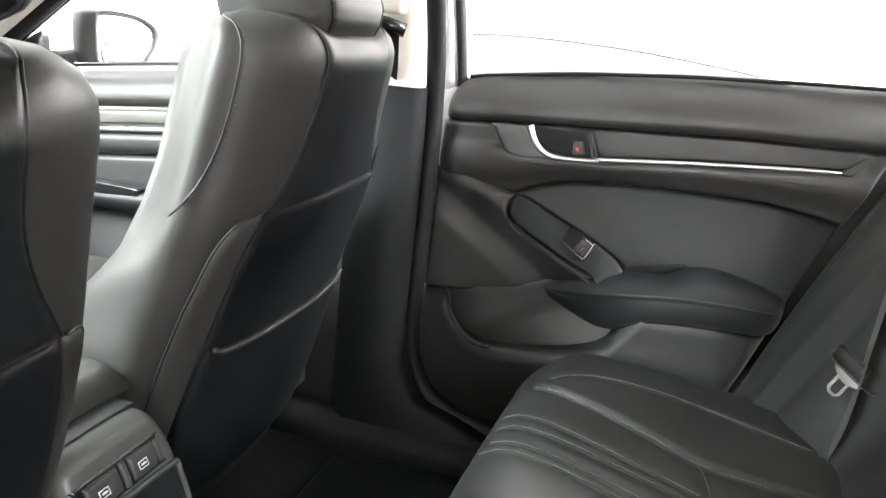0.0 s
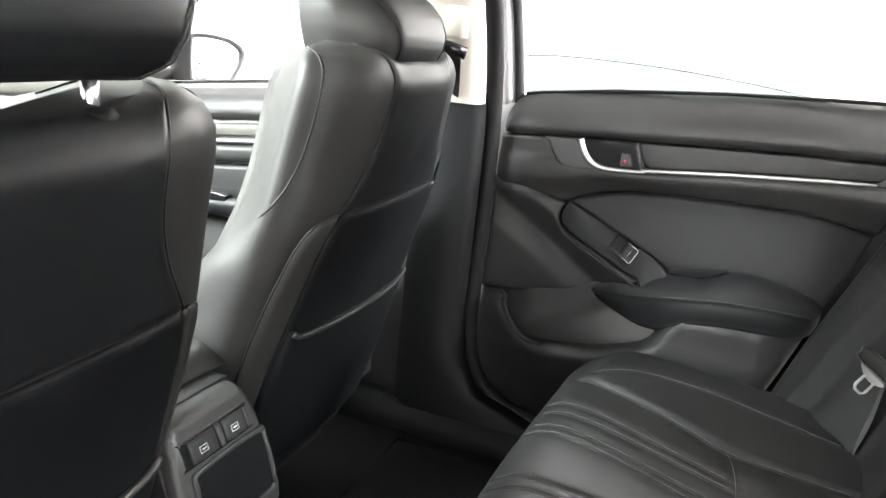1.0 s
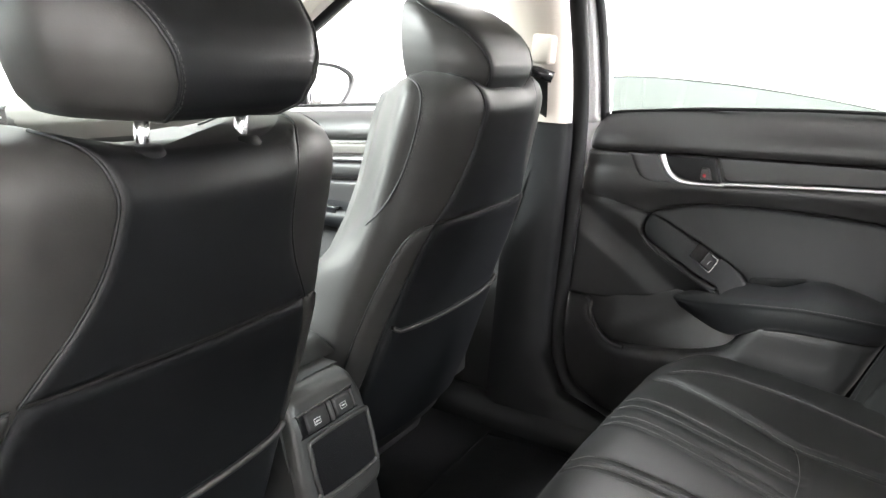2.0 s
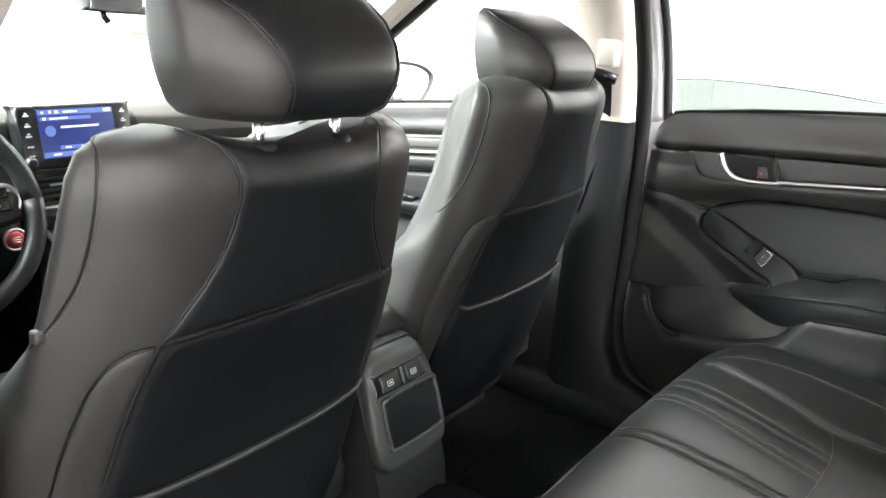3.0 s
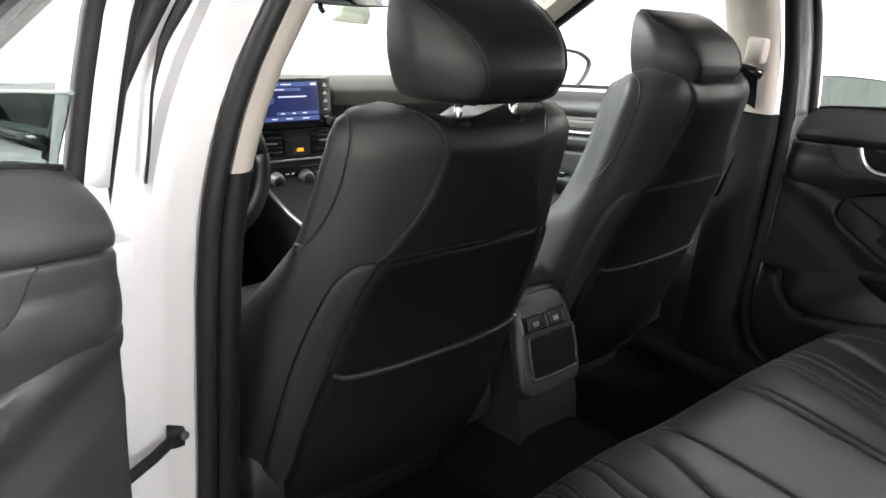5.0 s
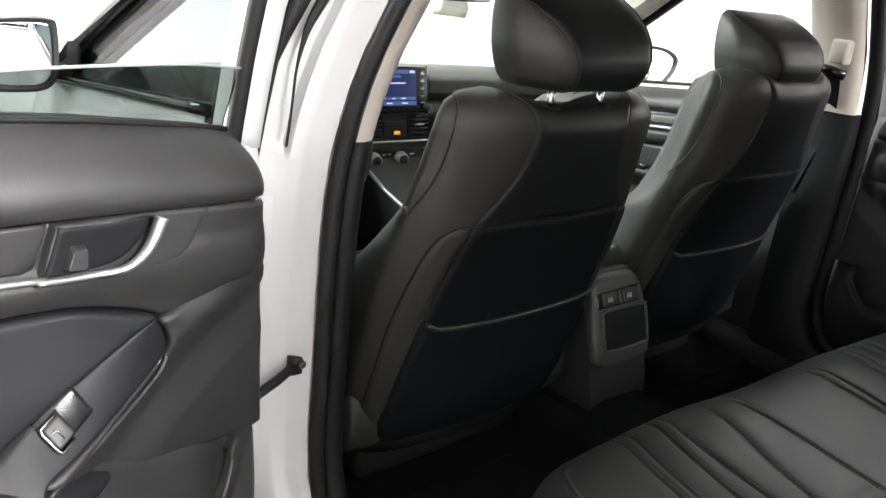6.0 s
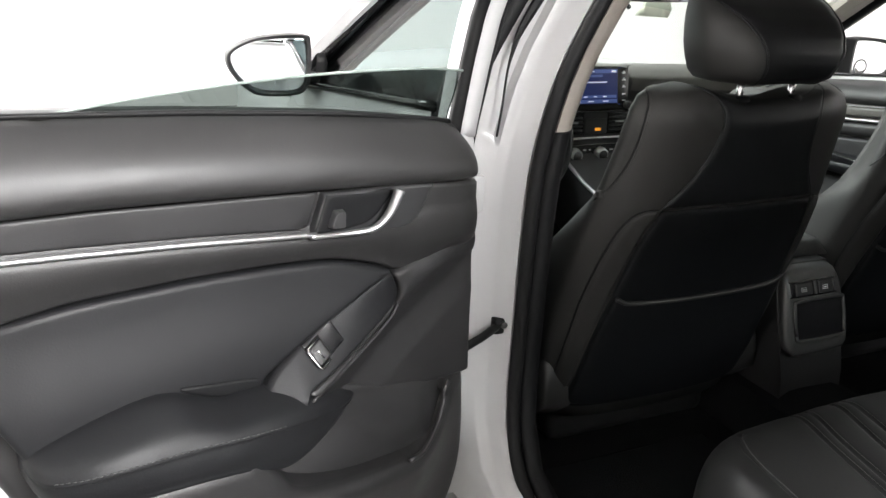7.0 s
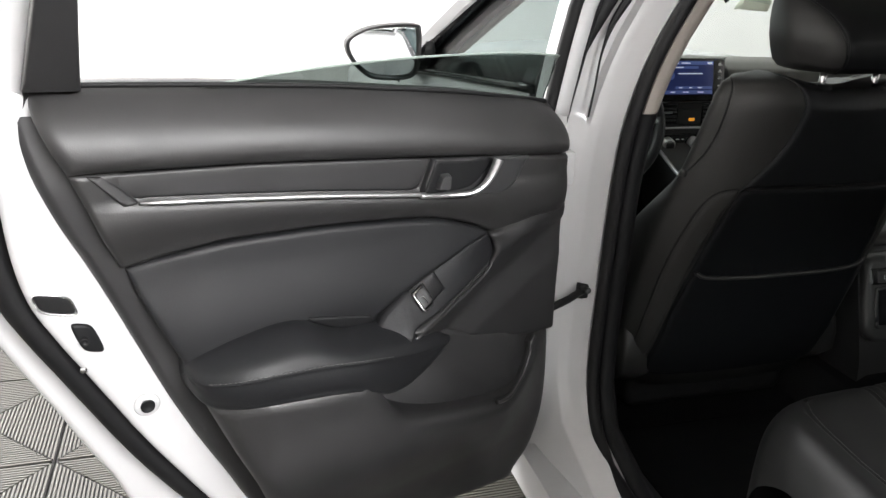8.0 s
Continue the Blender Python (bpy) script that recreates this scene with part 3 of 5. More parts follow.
    def sw_face(u, z):
        """The switch panel leans back from its lower edge."""
        v = ((u - 0.148) * 0.346 + (z - 0.710) * 0.938) / 0.045
        return sw_level(u) - (0.004 + 0.034 * smooth((u - 0.13) / 0.19)) * min(max(v, -0.1), 1.3)

    def ins_shape(u, z):
        return -0.011 + 0.022 * smooth((0.81 - z) / 0.13) - 0.014 * smooth((u - 0.57) / 0.11)

    part("door_insert", pillow(ins, put, 0.006, 0.008, 0.012, base=ins_shape, skirt=0.012), INSERT, door, "smooth dark vinyl door insert")

    # front wing, between switch panel and front edge
    def wing_shape(u, z):
        # a ledge beside the switch panel, a soft ridge, then a wide hollow towards the front edge
        d = -((u - 0.104) * 0.461 + (z - 0.739) * 0.887)
        level = sw_level(u) - 0.002
        low = -0.016 + 0.030 * smooth((u - 0.06) / 0.22)
        k = smooth(d / 0.085)
        top = smooth((z - 0.757) / 0.02)
        e = abs((u + 0.01) * 0.523 + (z - 0.76) * 0.852)
        return (level * (1 - k) + low * k + 0.004 * math.exp(-(d / 0.010) ** 2) - 0.011 * max(0.0, 1 - e / 0.05)) * (1 - top) - 0.0155 * top

    wing = spline([(-0.013, 0.790), (-0.013, 0.790), (0.043, 0.791), (0.070, 0.786), (0.096, 0.776), (0.122, 0.766), (0.140, 0.759), (0.133, 0.744), (0.131, 0.725), (0.146, 0.707), (0.224, 0.675), (0.306, 0.649), (0.306, 0.649), (0.262, 0.625), (0.2, 0.600), (0.128, 0.578), (0.068, 0.560), (-0.016, 0.555), (-0.016, 0.555), (-0.012, 0.66)], 5, True)
    part("front_panel", pillow(wing, put, 0.007, 0.008, 0.010, base=wing_shape, skirt=0.016), PLASTIC, door, "moulded black front door panel")
    # switch panel
    sw = spline([(0.145, 0.762), (0.160, 0.761), (0.181, 0.753), (0.233, 0.731), (0.283, 0.709), (0.3235, 0.688), (0.347, 0.669), (0.358, 0.650), (0.358, 0.632), (0.335, 0.622), (0.312, 0.634), (0.300, 0.652), (0.265, 0.663), (0.224, 0.678), (0.185, 0.693), (0.148, 0.710), (0.135, 0.727), (0.137, 0.746)], 5, True)
    sp = part("switch_panel", pillow(sw, put, 0.006, 0.005, 0.008, base=sw_face, skirt=0.03), INSERT, door, "black window switch panel")
    part("panel_bead", tube([put(u - 0.004, z - 0.008, sw_level(u) + 0.0035) for u, z in spline([(0.138, 0.722), (0.150, 0.707), (0.185, 0.690), (0.224, 0.675), (0.265, 0.660), (0.306, 0.647)], 6)], 0.0034, 8), PLASTIC, sp, "rounded bead along the switch panel")

    def sw_put(a, b, h):
        c, d = math.cos(radians(-27)), math.sin(radians(-27))
        u, z = 0.266 + a * c - b * d, 0.699 + a * d + b * c
        return put(u, z, 0.0058 + sw_face(u, z) + h)

    rect = lambda x0, y0, x1, y1: [(x0, y0), (x1, y0), (x1, y1), (x0, y1)]
    wsw = part("window_switch", pillow(rect(-0.026, -0.016, 0.026, 0.016), sw_put, 0.002, 0.004, 0.006, base=lambda a, b: 0.0, skirt=0.002), GLOSS, sp, "black window lift switch")
    part("switch_lever", pillow(rect(0.000, -0.0125, 0.0245, 0.0125), sw_put, 0.007, 0.004, 0.006, base=lambda a, b: 0.0018, skirt=0.001), PLASTIC, wsw, "black rocker of the switch")
    part("switch_rim", join(tube([sw_put(a, b, 0.009) for a, b in ((0.006, -0.013), (0.023, -0.013), (0.025, -0.009), (0.025, 0.009), (0.023, 0.013), (0.004, 0.013))], 0.0017, 6), tube([sw_put(a, b, 0.0098) for a, b in ((0.013, -0.006), (0.013, 0.004), (0.018, 0.004))], 0.0010, 6)), CHROME, wsw, "bright switch edging")
    # armrest: rings across it, from its rear tip forward into the front panel
    ARM = [  # u, top z, edge z and h, lower z and h
        (0.622, 0.656, 0.650, 0.004, 0.646, 0.004), (0.617, 0.662, 0.646, 0.026, 0.632, 0.024), (0.603, 0.670, 0.645, 0.052, 0.619, 0.046), (0.575, 0.680, 0.650, 0.070, 0.616, 0.064), (0.540, 0.688, 0.653, 0.079, 0.616, 0.074),
        (0.500, 0.694, 0.653, 0.083, 0.616, 0.080), (0.467, 0.692, 0.652, 0.085, 0.615, 0.083), (0.440, 0.680, 0.650, 0.086, 0.613, 0.085), (0.410, 0.668, 0.646, 0.086, 0.608, 0.085), (0.380, 0.667, 0.641, 0.083, 0.596, 0.080),
        (0.350, 0.664, 0.635, 0.078, 0.580, 0.070), (0.320, 0.661, 0.628, 0.070, 0.578, 0.062), (0.290, 0.654, 0.620, 0.058, 0.584, 0.052), (0.260, 0.640, 0.613, 0.044, 0.592, 0.040), (0.235, 0.620, 0.608, 0.030, 0.598, 0.026), (0.215, 0.610, 0.604, 0.012, 0.600, 0.010)]
    rings = []
    for row in spline(ARM, 3):
        u, zt, ze, he, zl, hl = row
        rings.append([put(u, z, h) for z, h in spline([(zt, -0.03), (zt, -0.006), (zt + 0.001, 0.25 * he), (zt * 0.8 + ze * 0.2 + 0.001, 0.55 * he), (zt * 0.45 + ze * 0.55 + 0.001, 0.86 * he), (ze, he), (ze, he), (ze - 0.004, he - 0.0006), (ze - 0.004, he - 0.0006), (ze * 0.5 + zl * 0.5, (he + hl) * 0.5 + 0.002), (zl, hl), (zl - 0.012, hl - 0.012), (zl - 0.02, -0.03)], 4)])
    ar = part("armrest", loft(rings), INSERT, door, "padded black leather armrest")
    st = [(r[0], r[2], r[3]) for r in ARM[2:11]]
    part("stitching", dashes([put(u, z + 0.0025, h - 0.0004) for u, z, h in spline(st, 6)], 0.0042, 0.0022, 0.0005), STITCH, ar, "grey thread stitching")
    part("armrest_seam", tube([put(u, z - 0.002, h - 0.0012) for u, z, h in spline(st, 6)], 0.0012, 6), DARKTRIM, ar, "dark seam along the armrest edge")
    # flat patch, coloured dark for the shade inside the pull cup
    pull = spline([(0.354, 0.655), (0.354, 0.655), (0.356, 0.674), (0.37, 0.680), (0.41, 0.687), (0.452, 0.694), (0.448, 0.686), (0.43, 0.676), (0.41, 0.668), (0.38, 0.660)], 4, True)
    part("pull_cup", pillow(pull, put, 0.003, 0.004, 0.008, base=lambda u, z: 0.0165, skirt=0.02), DARKTRIM, ar, "flat dark patch standing for the shaded pull cup")
    # lower panel round the pocket
    low = spline([(-0.017, 0.553), (-0.017, 0.553), (0.010, 0.556), (0.034, 0.553), (0.044, 0.543), (0.041, 0.530), (0.057, 0.507), (0.085, 0.487), (0.111, 0.477), (0.139, 0.479), (0.19, 0.490), (0.238, 0.501), (0.29, 0.515), (0.326, 0.529), (0.344, 0.544), (0.357, 0.565), (0.378, 0.596), (0.396, 0.611), (0.43, 0.615), (0.467, 0.616), (0.52, 0.617), (0.560, 0.615), (0.584, 0.607), (0.604, 0.605), (0.604, 0.605), (0.575, 0.535), (0.548, 0.475), (0.523, 0.410), (0.49, 0.345), (0.455, 0.300), (0.455, 0.300), (0.30, 0.262), (0.18, 0.248), (0.037, 0.243), (0.037, 0.243), (0.030, 0.266), (0.002, 0.30), (-0.016, 0.345), (-0.026, 0.40), (-0.026, 0.47)], 5, True)
    LIP = [(-0.03, -0.026), (0.0, -0.018), (0.03, -0.004), (0.06, 0.012), (0.11, 0.036), (0.14, 0.044), (0.19, 0.055), (0.24, 0.064), (0.30, 0.074), (0.34, 0.080), (0.40, 0.083), (0.47, 0.080), (0.53, 0.072), (0.57, 0.056), (0.60, 0.034), (0.62, 0.020)]

    def low_shape(u, z):
        return -0.034 + (interp(u, LIP) + 0.022) * (0.12 + 0.88 * smooth((z - 0.25) / 0.26)) + 0.006 * math.sin(math.pi * min(max((z - 0.36) / 0.2, 0), 1)) * smooth(u / 0.1)

    part("lower_panel", pillow(low, put, 0.022, 0.024, 0.010, base=lambda u, z: low_shape(u, z) - 0.006, skirt=0.07, rings=(0.0, 0.06, 0.16, 0.32, 0.5, 0.75, 1.0)), PLASTIC, door, "moulded black lower door panel")
    part("pocket_lip", tube([put(u, z, low_shape(u, z) + 0.012) for u, z in spline([(0.034, 0.556), (0.046, 0.548), (0.046, 0.532), (0.062, 0.508), (0.088, 0.489), (0.114, 0.480), (0.14, 0.482)], 6)], 0.0042, 8), PLASTIC, door, "rounded lip round the bottle pocket")
    pkt = spline([(0.03, 0.566), (0.068, 0.572), (0.128, 0.588), (0.2, 0.610), (0.262, 0.634), (0.35, 0.628), (0.42, 0.618), (0.40, 0.56), (0.34, 0.49), (0.25, 0.455), (0.15, 0.440), (0.07, 0.46), (0.03, 0.51)], 5, True)

    def pkt_shape(u, z):
        # the wall slopes out towards its floor and folds round the bottle's place
        d = (u - 0.165) * 0.55 + (z - 0.530) * -0.835
        fold = 0.018 * smooth(-d / 0.024 + 0.5)
        return -0.028 + 0.030 * smooth((u - 0.06) / 0.22) + 0.024 * smooth((0.60 - z) / 0.11) * smooth(u / 0.09) + 0.6 * fold * smooth((u - 0.05) / 0.05)

    part("door_pocket", pillow(pkt, put, 0.008, 0.02, 0.012, base=pkt_shape, skirt=0.004), PLASTIC, door, "deep bottle pocket in the door")
    # latch openings
    def knobby(u, z, a, b, power):
        out = []
        for q in np.linspace(0, math.tau, 24, endpoint=False):
            c, d = math.copysign(abs(math.cos(q)) ** power, math.cos(q)), math.copysign(abs(math.sin(q)) ** power, math.sin(q))
            out.append((u + a * c + 0.30 * b * d, z + b * d + 0.28 * a * c))
        return out

    # nothing is cut: the patch's black colour gives the slot its inner shade
    sl = part("latch_slot", pillow(knobby(0.757, 0.754, 0.020, 0.013, 0.5), put, 0.002, 0.003, 0.01, base=lambda u, z: -0.0395, skirt=0.002), RUBBER, sh, "black patch standing for the dark latch slot")
    rimline = knobby(0.757, 0.754, 0.021, 0.014, 0.5)
    part("slot_rim", tube([put(u, z, -0.0375) for u, z in rimline + rimline[:1]], 0.0014, 6), CHROME, sl, "bright edge of the latch slot")
    lb = part("latch", pillow(knobby(0.726, 0.701, 0.0135, 0.0215, 0.5), put, 0.004, 0.004, 0.008, base=lambda u, z: -0.0395, skirt=0.002), DARKTRIM, sh, "black plastic latch block")
    part("latch_socket", lathe([(0.006, 0.0), (0.006, 0.004), (0.0035, 0.005), (0.003, 0.0015), (0.0005, 0.0015)] if s > 0 else [(0.006, 0.0), (0.006, -0.004), (0.0035, -0.005), (0.003, -0.0015), (0.0005, -0.0015)], put(0.731, 0.699, -0.0362), "Y", 14), RUBBER, lb, "round socket in the latch")
    boss = part("bolt_boss", lathe([(0.018, 0.0), (0.016, 0.0025), (0.011, 0.004), (0.001, 0.0045)] if s > 0 else [(0.018, 0.0), (0.016, -0.0025), (0.011, -0.004), (0.001, -0.0045)], put(0.665, 0.584, -0.0405), "Y", 20), PAINT, sh, "raised white boss")
    part("bolt_cover", lathe([(0.0095, 0.0), (0.0095, 0.003), (0.008, 0.0035), (0.006, 0.0015), (0.0005, 0.0015)] if s > 0 else [(0.0095, 0.0), (0.0095, -0.003), (0.008, -0.0035), (0.006, -0.0015), (0.0005, -0.0015)], put(0.665, 0.584, -0.0365), "Y", 18), DARKTRIM, boss, "dark round bolt cover")
    part("edge_bolt", lathe([(0.005, 0.0), (0.005, 0.004), (0.002, 0.006), (0.0005, 0.006)] if s > 0 else [(0.005, 0.0), (0.005, -0.004), (0.002, -0.006), (0.0005, -0.006)], put(0.735, 0.655, -0.046), "Y", 10), CHROME, sh, "small bright bolt at the edge")
    # window frame
    def lean(z):
        return -0.055 + 0.42 * max(0, z - 0.95)

    def upright(z):
        return interp(z, [(0.90, -0.054), (0.95, -0.053), (1.04, -0.046), (1.10, -0.040), (1.16, -0.022), (1.25, 0.025), (1.40, 0.11)])

    def beam(path, profile):
        rings = []
        for i, (u, z) in enumerate(path):
            a, b = path[max(i - 1, 0)], path[min(i + 1, len(path) - 1)]
            t = np.array(b) - np.array(a)
            t = t / np.linalg.norm(t)
            nrm = np.array((-t[1], t[0]))
            rings.append([put(u + nrm[0] * p, z + nrm[1] * p, upright(z) + q) for p, q in profile])
        return loft(rings)

    loop = spline([(0.012, 0.93), (0.0, 1.03), (-0.014, 1.13), (-0.02, 1.22), (0.02, 1.30), (0.12, 1.345), (0.30, 1.352), (0.48, 1.325), (0.625, 1.26), (0.70, 1.15), (0.735, 1.04), (0.75, 0.99)], 6)
    part("window_channel", beam(loop, [(-0.004, 0.004), (0.009, 0.010), (0.0118, 0.007), (0.0118, -0.004), (-0.004, -0.006)]), RUBBER, door, "black window channel")
    part("window_frame", beam(loop, [(0.0122, 0.008), (0.042, 0.006), (0.050, -0.012), (0.050, -0.05), (0.0122, -0.05)]), PAINT, door, "white painted window frame")
    part("weatherstrip", tube([put(u - 0.060, z, upright(z) - 0.02) for u, z in spline([(0.024, 0.87), (0.014, 0.93), (0.0, 1.03), (-0.014, 1.13), (-0.02, 1.22), (0.0, 1.28)], 6)], lambda f: 0.006 + 0.006 * min(1, 1.6 * f), 8), RUBBER, door, "black rubber strip on the frame edge")
    tri = [(0.700, 1.012), (0.697, 1.11), (0.69, 1.19), (0.66, 1.255), (0.70, 1.235), (0.737, 1.12), (0.758, 1.014)]
    part("quarter_trim", pillow(tri, put, 0.006, 0.005, 0.02, base=lambda u, z: lean(z) + 0.008, skirt=0.02), PLASTIC, door, "black quarter window trim")
    top = spline([(0.018, 1.027), (0.1, 1.034), (0.26, 1.034), (0.41, 1.025), (0.52, 1.013), (0.60, 1.0)], 5)
    gl = top + [(0.60, 0.95), (0.018, 0.90)]
    g = part("window_glass", pillow(gl, put, 0.002, 0.002, 0.05, base=lambda u, z: lean(z) - 0.006, skirt=0.002), TINTED, door, "green tinted window glass, mostly lowered")
    g.visible_shadow = False
    part("glass_edge", tube([put(u, z, lean(z) - 0.005) for u, z in top], 0.0018, 6), EDGE, g, "ground edge of the glass")
    part("belt_seal", tube([put(u, z - 0.001, lean(z) + 0.004) for u, z in line(BELT, 0.02, 0.72, 24)], 0.0035, 8), RUBBER, door, "black belt seal")
    return door


left_door = rear_door("rear_door", Matrix.Translation((-0.849, -0.096, 0)) @ Matrix.Rotation(-2.878, 4, "Z"), 1, "open white rear door with black inside trim")
right_door = rear_door("rear_door", Matrix.Translation((0.759, -0.097, 0)) @ Matrix.Rotation(radians(-90), 4, "Z"), -1, "closed rear door with black inside trim")


# ---- car body ----
body = empty("car_body", pose(0, 0, 0.25), "white sedan body with black and beige inner trim", "car body", kind="structure")


def bodypart(name, bm, mat, label="", sharp=35):
    return hard(part(name, local(bm, body), mat, body, label), sharp)


def prism(section, zs, shift):
    """An upright post: section (x, y) at each height, moved and scaled by shift(z) -> dx, dy, k."""
    rings = []
    for z in zs:
        dx, dy, k = shift(z)
        rings.append([Vector((x * k + dx, y + dy, z)) for x, y in section])
    return loft(rings)


# how far the body leans in above the belt
def tumble(z):
    return interp(z, [(0.2, 0.0), (0.78, 0.0), (0.86, 0.004), (0.91, 0.010), (0.95, 0.018), (0.98, 0.026), (1.01, 0.035), (1.05, 0.051), (1.085, 0.068), (1.113, 0.083), (1.18, 0.120), (1.25, 0.160), (1.40, 0.25)])


HEIGHTS = [0.20, 0.27, 0.34, 0.42, 0.5, 0.6, 0.7, 0.8, 0.86, 0.90, 0.916, 0.93, 0.96, 1.0, 1.05, 1.11, 1.17, 1.24, 1.32, 1.40]


def foot(z):
    """How far the pillar's foot spreads rearwards into the sill."""
    return interp(z, [(0.20, 0.34), (0.27, 0.26), (0.29, 0.16), (0.33, 0.055), (0.38, 0.02), (0.45, 0.0), (2, 0.0)])


def pillar(s):
    side = "left" if s < 0 else "right"

    def ring(section, z):
        return [Vector((s * (x - tumble(z)), y - (foot(z) if rear else 0.0) + (0.014 if x > 0.789 and z > 0.905 else 0.0), z)) for x, y, rear in section]

    jamb = [(0.725, -0.045, 1), (0.748, -0.052, 1), (0.757, -0.036, 1), (0.768, -0.026, 1), (0.773, -0.019, 1), (0.786, -0.016, 1), (0.7905, -0.012, 1), (0.815, -0.010, 0), (0.835, 0.006, 0), (0.850, 0.02, 0), (0.850, 0.06, 0), (0.78, 0.08, 0), (0.72, 0.06, 0)]
    if s > 0:
        jamb = [(x, max(y, -0.012), r) for x, y, r in jamb]
    bodypart("b_pillar", loft([ring(jamb, z) for z in HEIGHTS]), PAINT, "white painted door pillar", 50)
    path = [Vector((s * (0.737 - tumble(z)) + (0.008 if s > 0 else 0), (-0.062 if s < 0 else -0.076) - foot(z), z)) for z in (0.285, 0.30, 0.32, 0.35, 0.40, 0.48, 0.6, 0.75, 0.86, 0.93, 1.0, 1.06, 1.11, 1.18, 1.25, 1.33, 1.385)]
    path = [Vector((s * 0.737, -0.70, 0.305)), Vector((s * 0.737, -0.5, 0.295)), Vector((s * 0.737, -0.36, 0.288))] + path[1:]
    bodypart("door_seal", tube([Vector(p) for p in spline([tuple(q) for q in path], 4)], 0.0115 if s < 0 else 0.017, 18), RUBBER, "black rubber door opening seal")
    line = spline([(0.785, -0.020, 0.918), (0.779, -0.020, 0.969), (0.774, -0.018, 1.016), (0.764, -0.016, 1.054), (0.754, -0.014, 1.077), (0.730, -0.012, 1.116), (0.68, -0.01, 1.20)], 4)
    bodypart("frame_seal", tube([Vector((s * x, y, z)) for x, y, z in line], lambda f: 0.0018 + 0.012 * max(0, f - 0.35), 6), RUBBER, "thin black seal of the front door frame")
    trim = [(0.724, -0.056, 1), (0.714, -0.066, 1), (0.700, -0.066, 1), (0.688, -0.054, 1), (0.680, -0.02, 0), (0.680, 0.03, 0), (0.70, 0.06, 0), (0.722, 0.05, 0)]
    if s > 0:
        trim[:2] = [(0.742, -0.060, 1), (0.728, -0.068, 1)]
    bodypart("lower_pillar_trim", loft([ring(trim, z) for z in HEIGHTS if z <= 0.93]), DARKTRIM, "matt black lower pillar trim", 60)
    upper = [(0.719, -0.060, 1), (0.708, -0.062, 1), (0.695, -0.057, 1), (0.684, -0.045, 1), (0.676, -0.012, 0), (0.675, 0.03, 0), (0.695, 0.055, 0), (0.718, 0.045, 0)]
    zz = [0.9302] + [z for z in HEIGHTS if z > 0.93]
    bodypart("upper_pillar_trim", loft([[Vector((s * (x - tumble(z) * (1 + 0.12 * (0.72 - x) / 0.06)), y, z)) for x, y, _ in upper] for z in zz]), BEIGE, "beige plastic upper pillar trim", 60)
    # sill and its trim
    sec = [(0.84, 0.16), (0.84, 0.24), (0.80, 0.268), (0.745, 0.275), (0.725, 0.285), (0.70, 0.288), (0.665, 0.275), (0.655, 0.25), (0.655, 0.16)]
    bodypart("sill", loft([[Vector((s * x, y, z)) for x, z in sec[:4] + [(0.745, 0.16)]] for y in np.linspace(-0.85, 1.15, 9)]), PAINT, "white painted door sill", 50)
    bodypart("sill_trim", loft([[Vector((s * x, y, z + 0.003)) for x, z in [(0.743, 0.16)] + sec[3:]] for y in np.linspace(-0.85, 1.15, 9)]), DARKTRIM, "matt black sill trim", 50)
    # front pillar and roof rail
    a_out = spline([(0.83, 1.12, 0.80), (0.80, 1.0, 0.872), (0.75, 0.765, 1.015), (0.70, 0.56, 1.14), (0.645, 0.36, 1.26), (0.60, 0.16, 1.345), (0.575, -0.1, 1.39), (0.56, -0.5, 1.40), (0.56, -0.9, 1.37), (0.60, -1.2, 1.27), (0.66, -1.5, 1.10)], 4)
    if s > 0:
        a_out = [np.array(p) + np.array((0, 0.07, 0)) * min(max((p[1] + 0.2) / 0.5, 0), 1) for p in a_out]
    bodypart("roof_rail", tube([Vector((s * (x + 0.012), y, z + 0.01)) for x, y, z in a_out], 0.042, 10), PAINT, "white painted roof rail and front pillar")
    bodypart("rail_seal", tube([Vector((s * (x - 0.008), y - 0.012, z - 0.040)) for x, y, z in a_out], 0.018, 8), RUBBER, "black rubber roof rail seal")
    bodypart("front_pillar_trim", tube([Vector((s * (x - (0.036 if s < 0 else 0.058)), y - (0.004 if s < 0 else 0.02), z - 0.036)) for x, y, z in a_out], 0.022 if s < 0 else 0.044, 10), BEIGE, "beige plastic front pillar trim")


for s in (-1, 1):
    pillar(s)

# roof, headliner, windscreen
def across(profile, xs, thick=0.0):
    return loft([[Vector((x, y - crown * (x / 0.6) ** 2, z - drop * (x / 0.6) ** 2)) for y, z, crown, drop in profile] for x in xs], closed=False)


XS = np.linspace(-0.58, 0.58, 13)
roof = [(0.24, 1.405, 0.06, 0.03), (0.1, 1.435, 0.03, 0.035), (-0.2, 1.455, 0, 0.04), (-0.5, 1.45, 0, 0.04), (-0.9, 1.41, 0, 0.035), (-1.2, 1.33, 0, 0.03)]
rf = across(roof, XS)
bmesh.ops.solidify(rf, geom=rf.faces[:], thickness=0.012)
bodypart("roof_panel", rf, PAINT, "white painted roof")
hl = across([(y + 0.02, z - 0.045, c, d) for y, z, c, d in roof], XS)
bmesh.ops.solidify(hl, geom=hl.faces[:], thickness=0.012)
bodypart("headliner", hl, HEADL, "beige cloth headliner")
